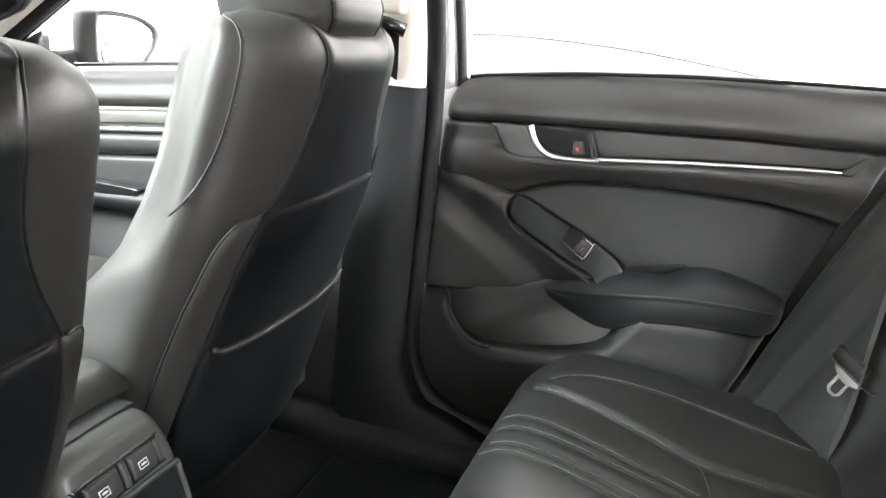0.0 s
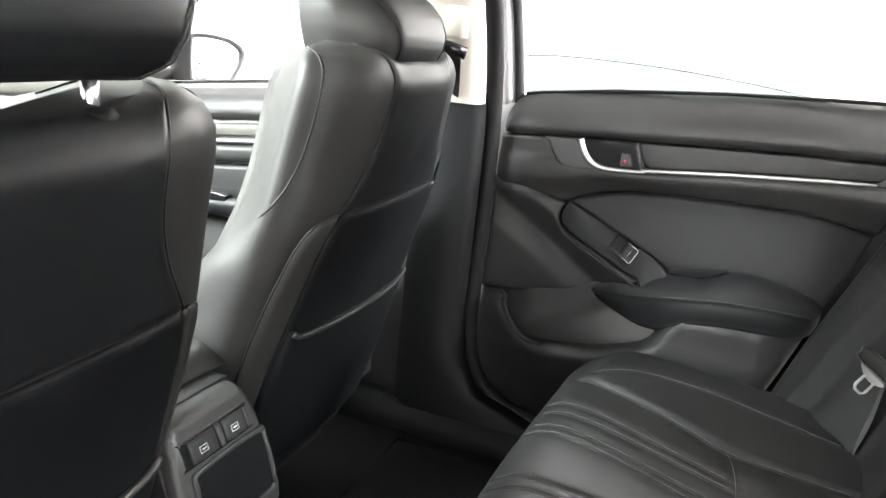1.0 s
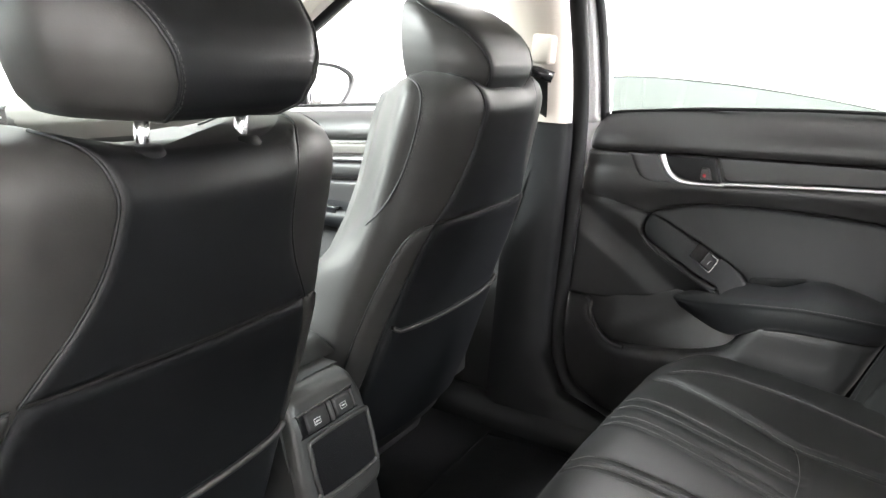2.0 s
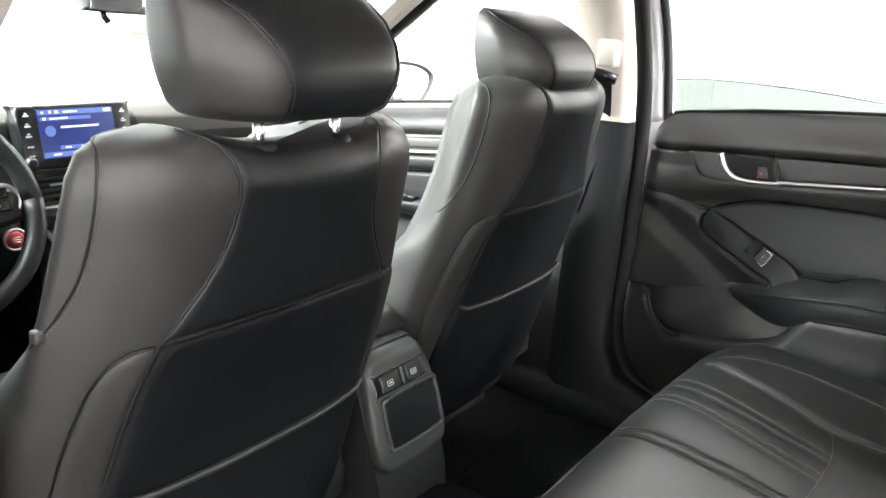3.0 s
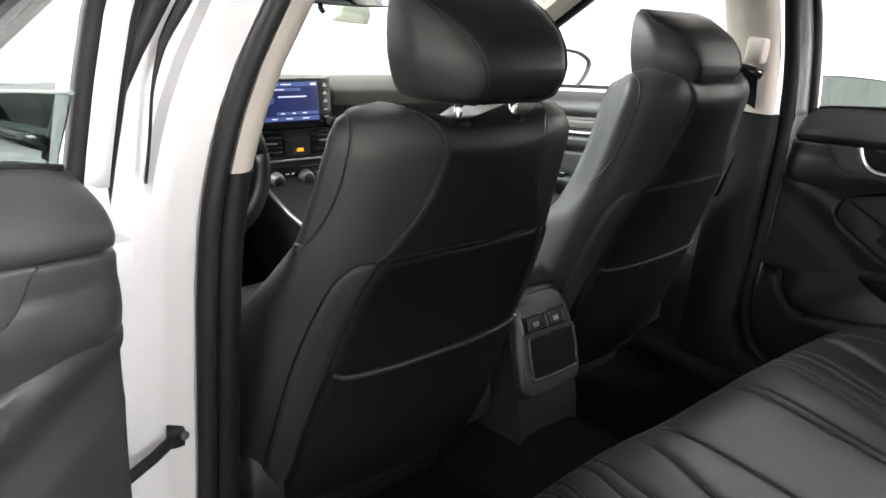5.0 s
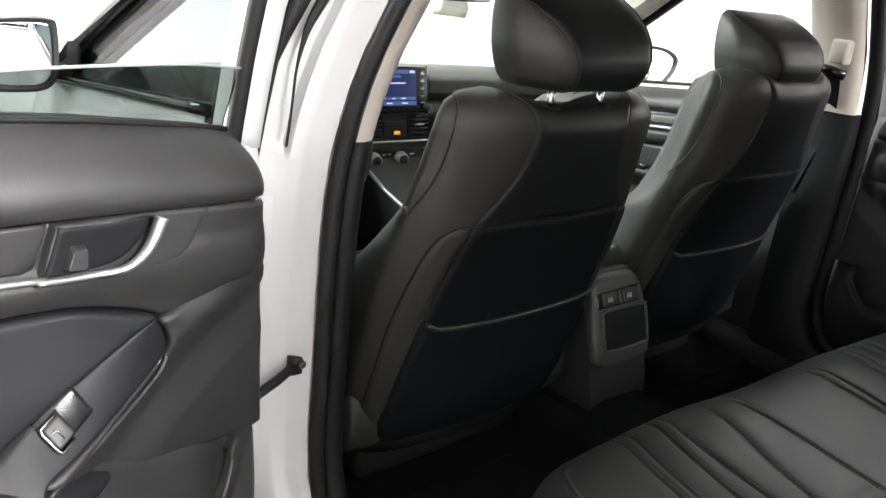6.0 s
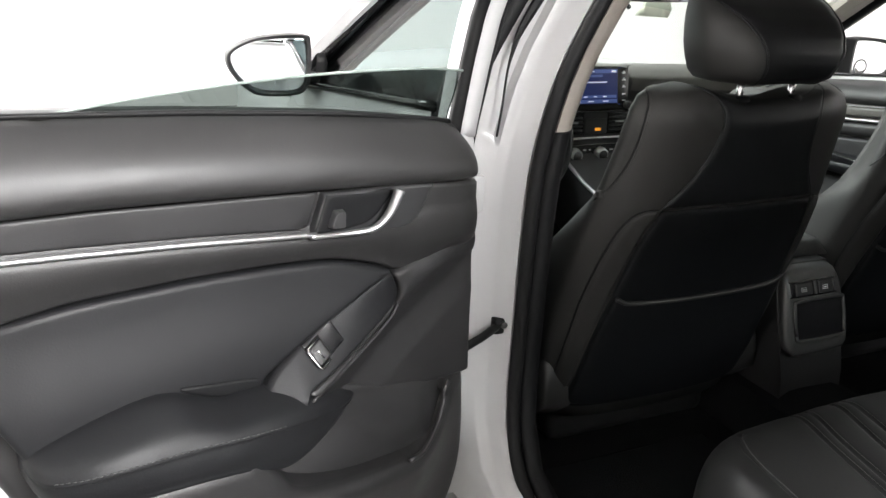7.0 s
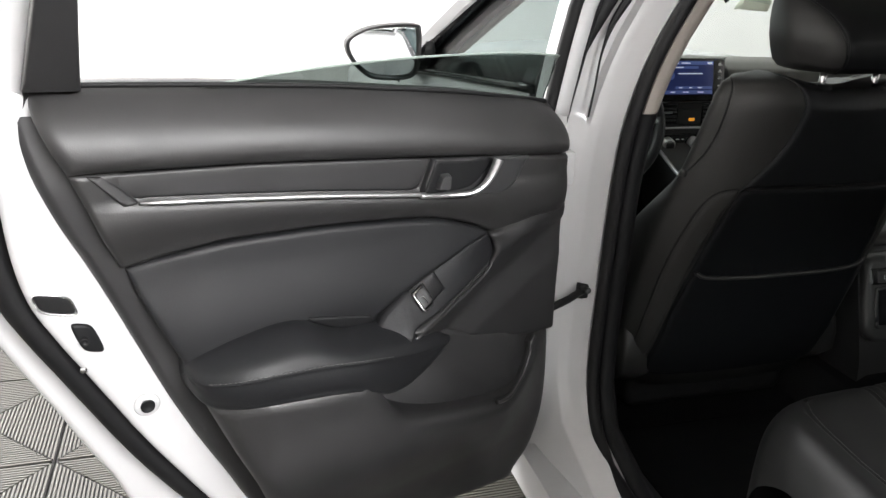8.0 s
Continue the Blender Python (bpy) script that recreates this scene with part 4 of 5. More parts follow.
ws = loft([[Vector((x, 1.30 - 0.22 * (x / 0.75) ** 2 * (1 - f) - 1.06 * f - 0.06 * f * (x / 0.58) ** 2, 0.80 + 0.605 * f - 0.03 * f * (x / 0.58) ** 2)) for f in np.linspace(0, 1, 9)] for x in np.linspace(-0.74, 0.74, 13)], closed=False)
for v in ws.verts:
    v.co.x *= 1 - 0.22 * (v.co.z - 0.80) / 0.605
bmesh.ops.solidify(ws, geom=ws.faces[:], thickness=0.005)
bodypart("windscreen", ws, GLASS, "clear windscreen")
# rear bulkhead and parcel shelf
bodypart("parcel_shelf", box((-0.66, -1.45, 0.93), (0.66, -0.97, 0.96), 0.01), CARPET, "black carpeted parcel shelf")
bodypart("rear_bulkhead", box((-0.70, -1.05, 0.2), (0.70, -1.0, 0.95), 0.01), CARPET, "black rear bulkhead")
# rear window, unseen; its darkness is added to keep the seat backs dim
rw = loft([[Vector((x, -1.20 - 0.45 * f, 1.34 - 0.36 * f)) for f in (0, 0.5, 1)] for x in np.linspace(-0.56, 0.56, 5)], closed=False)
bmesh.ops.solidify(rw, geom=rw.faces[:], thickness=0.005)
bodypart("rear_window", rw, BLOCKING_GLASS, "rear window out of view, darkened to block light")
# floor, tunnel, footwell
bodypart("floor_pan", box((-0.74, -1.0, 0.17), (0.74, 1.2, 0.235), 0.01), CARPET, "black carpeted car floor")
tn = [(-0.15, 0.22), (-0.135, 0.28), (-0.11, 0.325), (-0.06, 0.345), (0.06, 0.345), (0.11, 0.325), (0.135, 0.28), (0.15, 0.22)]
bodypart("floor_tunnel", loft([[Vector((x, y, z)) for x, z in tn] for y in np.linspace(-0.75, 1.1, 8)]), CARPET, "black carpeted floor tunnel")
bodypart("firewall", box((-0.74, 1.12, 0.2), (0.74, 1.16, 0.84), 0.01), CARPET, "black footwell bulkhead")
for s in (-1, 1):
    bodypart("quarter_panel", box((min(s * 0.70, s * 0.86), -1.75, 0.25), (max(s * 0.70, s * 0.86), -0.93, 0.95), 0.03), PAINT, "white rear quarter panel")
    bodypart("quarter_trim", box((min(s * 0.58, s * 0.70), -1.1, 0.5), (max(s * 0.58, s * 0.70), -0.86, 1.15), 0.03), PLASTIC, "black rear quarter trim")

# floor mats with raised ribs
for s in (-1, 1):
    mat = empty("floor_mat", pose(s * 0.42, -0.13, 0.2352), "black ribbed carpet floor mat on the rear footwell", "floor mat", "rear floor mats")
    rect = spline([(-0.21, -0.16), (-0.21, -0.16), (0.2, -0.16), (0.2, -0.16), (0.2, 0.14), (0.2, 0.14), (-0.21, 0.14), (-0.21, 0.14)], 3, True)
    part("mat_body", pillow(rect, lambda a, b, h: Vector((a, b, h)), 0.008, 0.008, 0.05, skirt=0.0), CARPET, mat)
    part("mat_edge", tube([Vector((a, b, 0.005)) for a, b in rect + rect[:1]], 0.004, 6), CARPET, mat, "stitched mat edge")

# white hinge cover between pillar and open door
bodypart("hinge_cover", box((-0.833, -0.036, 0.803), (-0.806, -0.006, 0.862), 0.006), PAINT, "small white hinge cover on the pillar")

# ---- door check strap ----
strap = empty("door_check_strap", pose(-0.765, -0.03, 0.60), "black steel check strap between pillar and open door", "check strap")
part("bracket", local(box((-0.772, -0.040, 0.586), (-0.750, -0.022, 0.614), 0.004), strap), RUBBER, strap, "black bolted bracket")
part("arm", local(tube([Vector((-0.764, -0.034, 0.600)), Vector((-0.80, -0.052, 0.594)), Vector((-0.85, -0.07, 0.586)), Vector((-0.90, -0.085, 0.58))], 0.007, 8), strap), RUBBER, strap, "black strap arm")
part("bolt", local(lathe([(0.006, 0), (0.006, -0.006), (0.003, -0.008)], (-0.757, -0.039, 0.604), "Y", 10), strap), GREYPL, strap, "small bolt head")

# ---- rear bench ----
bench = empty("rear_bench", pose(0, -0.55, 0.235), "black leather rear bench with stitched pleats", "rear seat")
PROFILE = spline([(-0.86, 0.508), (-0.78, 0.514), (-0.70, 0.520), (-0.60, 0.527), (-0.50, 0.536), (-0.42, 0.541), (-0.37, 0.536), (-0.338, 0.518), (-0.322, 0.49), (-0.318, 0.45), (-0.325, 0.40), (-0.345, 0.33), (-0.36, 0.24)], 11)
BOLSTER_R = [(0.478, -0.36), (0.455, -0.41), (0.428, -0.478), (0.396, -0.545), (0.372, -0.592), (0.367, -0.64), (0.364, -0.72), (0.36, -0.80)]
BOLSTER_L = [(-0.505, -0.34), (-0.525, -0.36), (-0.546, -0.40), (-0.555, -0.45), (-0.556, -0.52), (-0.545, -0.60), (-0.50, -0.76)]
SEAMS = [BOLSTER_R, BOLSTER_L,
         [(0.386, -0.33), (0.345, -0.45), (0.293, -0.60)], [(0.350, -0.33), (0.312, -0.46), (0.270, -0.605)], [(0.305, -0.33), (0.266, -0.46), (0.220, -0.607)], [(0.283, -0.32), (0.244, -0.46), (0.196, -0.607)],
         [(0.150, -0.32), (0.138, -0.46), (0.121, -0.597)], [(0.122, -0.32), (0.112, -0.46), (0.102, -0.60)],
         [(0.104, -0.597), (0.20, -0.607), (0.28, -0.610), (0.345, -0.602), (0.372, -0.592)],
         [(0.50, -0.38), (0.525, -0.42), (0.542, -0.47), (0.546, -0.53), (0.541, -0.59), (0.528, -0.645), (0.512, -0.70), (0.497, -0.76)],
         [(-0.380, -0.32), (-0.412, -0.42), (-0.430, -0.60)], [(-0.352, -0.32), (-0.388, -0.42), (-0.407, -0.605)], [(-0.295, -0.32), (-0.330, -0.42), (-0.355, -0.61)], [(-0.268, -0.32), (-0.296, -0.42), (-0.302, -0.61)],
         [(-0.178, -0.34), (-0.199, -0.415), (-0.216, -0.461), (-0.233, -0.525), (-0.245, -0.605)], [(-0.113, -0.32), (-0.113, -0.45), (-0.113, -0.60)],
         [(-0.113, -0.60), (-0.245, -0.608), (-0.355, -0.612), (-0.43, -0.602), (-0.545, -0.60)]]
FINE = [np.array(spline(l, 6)) for l in SEAMS]


def seam_dist(x, y):
    p = np.array([[x, y]])
    best = 1e9
    for L in FINE:
        if p[0, 0] < L[:, 0].min() - 0.03 or p[0, 0] > L[:, 0].max() + 0.03:
            continue
        a, b = L[:-1], L[1:]
        d = b - a
        t = np.clip(((p - a) * d).sum(1) / ((d * d).sum(1) + 1e-12), 0, 1)
        best = min(best, np.linalg.norm(p - (a + t[:, None] * d), axis=1).min())
    return best


def bench_point(x, i):
    y, z = PROFILE[i]
    a = abs(x)
    # rounded outer ends and softly raised outer bolsters
    yy = y + 0.020 * max(0, 1 - (a / 0.5) ** 2) * min(max((y + 0.75) / 0.3, 0), 1) - (0.055 * max(0, (a - 0.50) / 0.17) ** 2.2 if x > 0 else 0.105 * max(0, (a - 0.475) / 0.167) ** 2)
    # padded bolsters outside the curved seams
    xr, xl = float(np.interp(-yy, [-p[1] for p in BOLSTER_R], [p[0] for p in BOLSTER_R])), float(np.interp(-yy, [-p[1] for p in BOLSTER_L], [p[0] for p in BOLSTER_L]))
    pad = 0.007 * smooth((x - xr + 0.003) / 0.014) + 0.006 * smooth((xl - x + 0.003) / 0.014)
    if x < 0:
        yy += 0.014 * smooth(-x / 0.3) * smooth((y + 0.6) / 0.25)
    zz = z + pad * (z > 0.5) * smooth((-0.345 - y) / 0.05) - 0.075 * max(0, (a - (0.615 if x > 0 else 0.585)) / 0.06) ** 2 - 0.006 * math.exp(-(a / 0.12) ** 2) * (z > 0.5)
    return yy, zz


xs = np.linspace(-0.642, 0.672, 380)
rows = []
for i in range(len(PROFILE)):
    row = []
    for x in xs:
        yy, zz = bench_point(x, i)
        d = seam_dist(x, yy) if zz > 0.44 else 1.0
        k = math.exp(-(d / 0.0042) ** 2) * 0.004 + math.exp(-(d / 0.014) ** 2) * 0.0022
        row.append(Vector((x, yy - (k if zz < 0.50 else 0), zz - (k if zz >= 0.50 else 0))))
    rows.append(row)
cushion = part("seat_cushion", local(loft(rows, closed=False), bench), CUSHION, bench, "pleated black leather cushion")
for L in FINE:
    pts = []
    for x, y in L:
        i = min(range(len(PROFILE)), key=lambda q: abs(bench_point(x, q)[0] - y) + (0.0 if PROFILE[q][1] > 0.44 else 1))
        pts.append(Vector((x + 0.0035, y, bench_point(x, i)[1] - 0.0012)))
    part("stitching", local(dashes(pts, 0.0058, 0.0009, 0.0006), bench), STITCH, cushion, "grey thread stitching")
BACK = spline([(0.48, -0.752), (0.53, -0.767), (0.60, -0.790), (0.70, -0.827), (0.80, -0.867), (0.90, -0.910), (0.97, -0.940), (0.995, -0.965), (0.99, -1.0)], 6)
rows = []
for z, y in BACK:
    row = []
    for x in np.linspace(-0.69, 0.69, 277):
        a = abs(x)
        edge = 0.59 - 0.165 * (z - 0.545)
        bol = 0.052 * smooth((a - 0.46) / (edge - 0.46)) + 0.036 * smooth((a - edge) / 0.014) + 0.014 * smooth((a - edge - 0.014) / 0.06) - 0.035 * max(0, (a - 0.662) / 0.028) ** 2
        gro = sum(0.006 * math.exp(-((a - c) / 0.006) ** 2) for c in (0.30, 0.12)) + 0.005 * math.exp(-((a - 0.650) / 0.004) ** 2)
        row.append(Vector((x, y + bol * 1.0 - gro - 0.045 * math.exp(-((a - 0.45) / 0.1) ** 2) * min(max((z - 0.49) / 0.1, 0.2), 1), z)))
    rows.append(row)
part("seat_backrest", local(loft(rows, closed=False), bench), CUSHION, bench, "upright black leather backrest")

# ---- rear seat belt ----
belt = empty("seat_belt", pose(0.49, -0.74, 0.56), "dark grey seat belt with polished tongue hanging at the backrest", "seat belt")
path = spline([(0.572, -0.842, 0.90), (0.548, -0.810, 0.80), (0.530, -0.798, 0.70), (0.518, -0.793, 0.648), (0.508, -0.786, 0.584), (0.500, -0.774, 0.535), (0.497, -0.768, 0.51)], 8)
strip = []
for p in path:
    strip.append([Vector(p) + Vector((d * 0.85, d * -0.1, d * 0.45)) for d in (-0.023, -0.008, 0.008, 0.023)])
bm = loft(strip, closed=False)
bmesh.ops.solidify(bm, geom=bm.faces[:], thickness=0.0015)
part("webbing", local(bm, belt), WEBBING, belt, "dark grey belt webbing")


def belt_put(a, b, h):
    o, ex, ey = Vector((0.510, -0.782, 0.650)), Vector((0.035, -0.806, -0.598)), Vector((-0.367, 0.544, -0.754))
    n = ex.cross(ey).normalized()
    if n.y < 0:
        n = -n
    return o + ex * a + ey * b + n * h


part("tongue_grip", local(pillow(spline([(-0.036, -0.012), (0.036, -0.012), (0.040, 0.0), (0.034, 0.011), (-0.034, 0.011), (-0.040, 0.0)], 4, True), belt_put, 0.009, 0.007, 0.008, skirt=0.006), belt), GREYPL, belt, "dark grey tongue grip")
part("tongue_plate", local(pillow(spline([(-0.024, 0.010), (0.024, 0.010), (0.010, 0.022), (-0.010, 0.022)], 4, True), belt_put, 0.002, 0.002, 0.008, base=lambda a, b: 0.003, skirt=0.001), belt), PALE, belt, "pale plate of the tongue")
ton = tube([belt_put(*p, 0.004) for p in ((-0.009, 0.020), (-0.009, 0.040), (-0.005, 0.045), (0.005, 0.045), (0.009, 0.040), (0.009, 0.020))], 0.003, 6, 0.6)
part("tongue", local(ton, belt), PALE, belt, "bright metal tongue with its slot")

# front belts at the pillars
for s in (-1, 1):
    fb = empty("front_seat_belt", pose(s * 0.65, -0.03, 0.95), "black front seat belt on the pillar trim", "seat belt", "front seat belts")
    hx = s * (0.662 - tumble(1.07)) if s > 0 else -0.655
    fy = 0.0 if s > 0 else 0.045
    part("height_adjuster", local(box((hx - 0.018, -0.052 + fy, 1.045), (hx + 0.018, -0.012 + fy, 1.10), 0.007), fb), BEIGE, fb, "pale beige belt height adjuster")
    part("belt_loop", local(tube([Vector((hx - s * 0.012, -0.06 + fy, 1.022)), Vector((hx - s * 0.02, -0.03 + fy, 1.03)), Vector((hx - s * 0.02, 0.012 + fy, 1.034))], 0.011, 8), fb), GLOSS, fb, "black belt loop")
    pts = [Vector((hx - s * 0.014, -0.028 + fy, 1.03)), Vector((s * 0.672, 0.0 + fy, 0.92)), Vector((s * 0.675, 0.03 + fy, 0.80)), Vector((s * 0.672, 0.05 + fy, 0.72))]
    bm = loft([[p + Vector((0, d, 0)) for d in (-0.023, 0.0, 0.023)] for p in [Vector(q) for q in spline([tuple(q) for q in pts], 6)]], closed=False)
    bmesh.ops.solidify(bm, geom=bm.faces[:], thickness=0.0015)
    part("webbing", local(bm, fb), DARKTRIM, fb, "black belt webbing")


# ---- bonnet in front of the windscreen ----
hood = across([(1.27, 0.80, 0.10, 0.015), (1.5, 0.838, 0.06, 0.03), (1.8, 0.82, 0.04, 0.04), (2.1, 0.77, 0.05, 0.05), (2.28, 0.70, 0.08, 0.06)], np.linspace(-0.74, 0.74, 13))
bmesh.ops.solidify(hood, geom=hood.faces[:], thickness=0.02)
bodypart("bonnet", hood, PAINT, "white painted bonnet")

# ---- outer body and wheels ----
for s in (-1, 1):
    rings = []
    for y, top, out in ((1.045, 0.80, 0.875), (1.25, 0.795, 0.885), (1.55, 0.785, 0.885), (1.85, 0.765, 0.87), (2.12, 0.70, 0.83), (2.26, 0.62, 0.74)):
        rings.append([Vector((s * x, y, z)) for x, z in ((0.70, 0.30), (out - 0.03, 0.26), (out, 0.34), (out + 0.004, 0.55), (out - 0.01, top - 0.10), (out - 0.05, top - 0.02), (0.735, top), (0.70, top - 0.02))])
    bodypart("front_wing", loft(rings), PAINT, "white painted front wing", 60)
    for y in (1.55, -1.33):
        wheel_part = bodypart("wheel", lathe([(0.10, -0.10), (0.215, -0.105), (0.225, -0.11), (0.30, -0.115), (0.328, -0.10), (0.333, -0.05), (0.333, 0.05), (0.328, 0.10), (0.30, 0.115), (0.225, 0.11), (0.215, 0.105), (0.10, 0.10)], (s * 0.815, y, 0.333 - 0.012), "X", 40), RUBBER, "black rubber tyre")
        rim_part = part("rim", local(lathe([(0.002, 0.055), (0.03, 0.06), (0.05, 0.05), (0.06, 0.07), (0.19, 0.09), (0.212, 0.108), (0.218, 0.106), (0.214, 0.07)] if s > 0 else [(0.002, -0.055), (0.03, -0.06), (0.05, -0.05), (0.06, -0.07), (0.19, -0.09), (0.212, -0.108), (0.218, -0.106), (0.214, -0.07)], (s * 0.817, y, 0.333 - 0.012), "X", 32), body), SATIN, wheel_part, "silver wheel rim")
bodypart("front_bumper", box((-0.80, 2.10, 0.20), (0.80, 2.38, 0.66), 0.09, 4), PAINT, "white front bumper")
bodypart("rear_bumper", box((-0.85, -2.05, 0.25), (0.85, -1.70, 0.62), 0.09, 4), PAINT, "white rear bumper")
bodypart("boot_lid", box((-0.76, -2.0, 0.55), (0.76, -1.42, 0.965), 0.07, 4), PAINT, "white boot lid")


# ---- centre console ----
console = empty("centre_console", pose(0, 0.3, 0.345), "black centre console with rear charging ports", "console")


def con_y(z):
    return interp(z, [(0.36, -0.066), (0.40, -0.056), (0.56, -0.002), (0.595, 0.016), (0.61, 0.036)])


def cput(x, z, h):
    return Vector((x, con_y(z) - h, z)) - Vector((0, 0.3, 0.345))


sec = [(-0.09, 0.30), (-0.094, 0.42), (-0.096, 0.56), (-0.092, 0.595), (-0.06, 0.603), (0.05, 0.603), (0.066, 0.592), (0.076, 0.56), (0.086, 0.42), (0.088, 0.30)]
hard(part("console_body", local(loft([[Vector((x * k, y + (con_y(z) if y < 0.03 else 0), z)) for x, z in spline(sec, 3)] for y, k in ((0.012, 0.97), (0.03, 1.0), (0.2, 1.0), (0.4, 1.0), (0.55, 1.02))]), console), PLASTIC, console, "black console side panels"), 50)
face = spline([(-0.086, 0.575), (-0.080, 0.592), (-0.066, 0.600), (0.0, 0.602), (0.046, 0.600), (0.060, 0.595), (0.068, 0.583), (0.074, 0.56), (0.079, 0.52), (0.084, 0.47), (0.083, 0.447), (0.074, 0.433), (0.056, 0.427), (0.0, 0.424), (-0.066, 0.426), (-0.082, 0.434), (-0.090, 0.45), (-0.090, 0.51)], 4, True)
fp = part("rear_panel", pillow(face, cput, 0.016, 0.014, 0.014, base=lambda a, b: -0.006, skirt=0.03), GREYPL, console, "satin dark grey rear console panel")
rr = lambda x0, z0, x1, z1, r=0.008: spline([(x0, z0 + r), (x0, z1 - r), (x0 + r, z1), (x1 - r, z1), (x1, z1 - r), (x1, z0 + r), (x1 - r, z0), (x0 + r, z0)], 3, True)
part("bin_rim", tube([cput(a, b, 0.0105) for a, b in rr(-0.066, 0.460, 0.070, 0.539, 0.012) + rr(-0.066, 0.460, 0.070, 0.539, 0.012)[:1]], 0.004, 8), GREYPL, fp, "raised rim of the storage bin")
# bin and port bay have no depth; black patches give their inner shade
part("storage_bin", pillow(rr(-0.065, 0.461, 0.069, 0.538, 0.012), cput, 0.001, 0.004, 0.02, base=lambda a, b: 0.0098 , skirt=0.0), GLOSS, fp, "flat black patch standing for the shaded bin opening")
part("port_bay", pillow(rr(-0.074, 0.5465, 0.051, 0.578, 0.004), cput, 0.0012, 0.003, 0.02, base=lambda a, b: 0.0098, skirt=0.0), GLOSS, fp, "flat black patch standing for the shaded port bay")
for x0, x1 in ((-0.062, -0.016), (0.001, 0.040)):
    port = part("charging_port", pillow(rr(x0, 0.550, x1, 0.5745, 0.003), cput, 0.004, 0.003, 0.012, base=lambda a, b: 0.0105, skirt=0.001), PLASTIC, fp, "black charging port flap with a white mark")
    cx = (x0 + x1) / 2 - 0.003
    part("port_mark", join(tube([cput(cx + a, 0.5622 + b, 0.0148) for a, b in ((-0.0065, -0.0035), (0.0065, -0.0035), (0.0065, 0.0035), (-0.0065, 0.0035), (-0.0065, -0.0035))], 0.0006, 5), tube([cput(cx + a, 0.5622 + b, 0.0148) for a, b in ((-0.003, 0), (0.004, 0))], 0.0011, 5)), MARK, port, "white battery mark")
part("port_divider", pillow(rr(-0.0115, 0.5495, -0.0035, 0.575, 0.002), cput, 0.004, 0.002, 0.01, base=lambda a, b: 0.0105, skirt=0.001), GREYPL, fp, "grey divider between the ports")
part("port_slot", pillow(rr(0.042, 0.550, 0.049, 0.5745, 0.002), cput, 0.003, 0.002, 0.01, base=lambda a, b: 0.0105, skirt=0.001), PLASTIC, fp, "black blank beside the ports")
lid = spline([(-0.088, 0.055), (-0.088, 0.055), (-0.095, 0.2), (-0.088, 0.38), (-0.07, 0.40), (0.07, 0.40), (0.088, 0.38), (0.095, 0.2), (0.088, 0.055), (0.088, 0.055)], 4, True)
part("armrest_lid", local(pillow(lid, lambda a, b, h: Vector((a, b, 0.603 + h)), 0.026, 0.018, 0.03, base=lambda a, b: 0.006 * (1 - (a / 0.1) ** 2), skirt=0.004), console), LEATHER_SIDE, console, "padded leather armrest lid")
front = [(-0.115, 0.34), (-0.12, 0.48), (-0.105, 0.53), (0.105, 0.53), (0.12, 0.48), (0.115, 0.34)]
hard(part("front_console", local(loft([[Vector((x, y, z + dz)) for x, z in front] for y, dz in ((0.5, 0.01), (0.62, 0.02), (0.74, 0.05), (0.86, 0.11))]), console), PLASTIC, console, "black front console"), 40)
for s in (-1, 1):
    part("console_strip", local(tube([Vector((s * 0.112, 0.44, 0.548)), Vector((s * 0.113, 0.56, 0.556)), Vector((s * 0.116, 0.70, 0.588)), Vector((s * 0.118, 0.84, 0.640))], 0.0055, 8), console), SATIN, console, "bright strip along the console edge")
gear = part("gear_lever", local(join(tube([Vector((-0.03, 0.60, 0.54)), Vector((-0.03, 0.605, 0.60))], 0.009, 10), lathe([(0.004, 0), (0.016, 0.004), (0.020, 0.02), (0.019, 0.036), (0.012, 0.046), (0.003, 0.048)], (-0.03, 0.606, 0.595), "Z", 16)), console), LEATHER, console, "black gear lever")

# ---- dashboard ----
dash = empty("dashboard", pose(0, 0.95, 0.5), "grey-black dashboard under the windscreen", "dashboard")
prof = spline([(1.22, 0.80), (1.16, 0.838), (1.05, 0.862), (0.97, 0.868), (0.915, 0.862), (0.885, 0.845), (0.885, 0.80), (0.89, 0.775), (0.875, 0.755), (0.868, 0.72), (0.875, 0.68), (0.90, 0.60), (0.96, 0.52), (1.1, 0.50), (1.2, 0.6)], 3, True)
hard(part("dash_body", local(loft([[Vector((x, y - 0.10 * (abs(x) / 0.7) ** 3 + (0.02 if abs(x) < 0.15 else 0), z)) for y, z in prof] for x in np.linspace(-0.71, 0.71, 15)]), dash), SOFT, dash, "soft grained dashboard shell"), 60)
# paler overlay: windscreen light on the dash top, put into its colour
part("dash_pad", local(loft([[Vector((x, y - 0.10 * (abs(x) / 0.7) ** 3 + (0.02 if abs(x) < 0.15 else 0), z)) for y, z in spline([(1.19, 0.822), (1.16, 0.841), (1.05, 0.8655), (0.97, 0.8715), (0.925, 0.868), (0.900, 0.859), (0.884, 0.848), (0.8815, 0.832), (0.8815, 0.808)], 3)] for x in np.linspace(-0.70, 0.70, 43)], closed=False), dash), DASHPAD_LIT, dash, "soft pad on the dashboard, lightened for reflected windscreen light")
hard(part("instrument_hood", local(loft([[Vector((x, y, z - 0.02 - 0.04 * (abs(x + 0.43) / 0.13) ** 3)) for y, z in spline([(0.80, 0.895), (0.79, 0.885), (0.86, 0.86), (0.98, 0.85), (1.0, 0.868), (0.90, 0.905)], 4, True)] for x in np.linspace(-0.56, -0.30, 11)]), dash), SOFT, dash, "instrument hood"), 60)


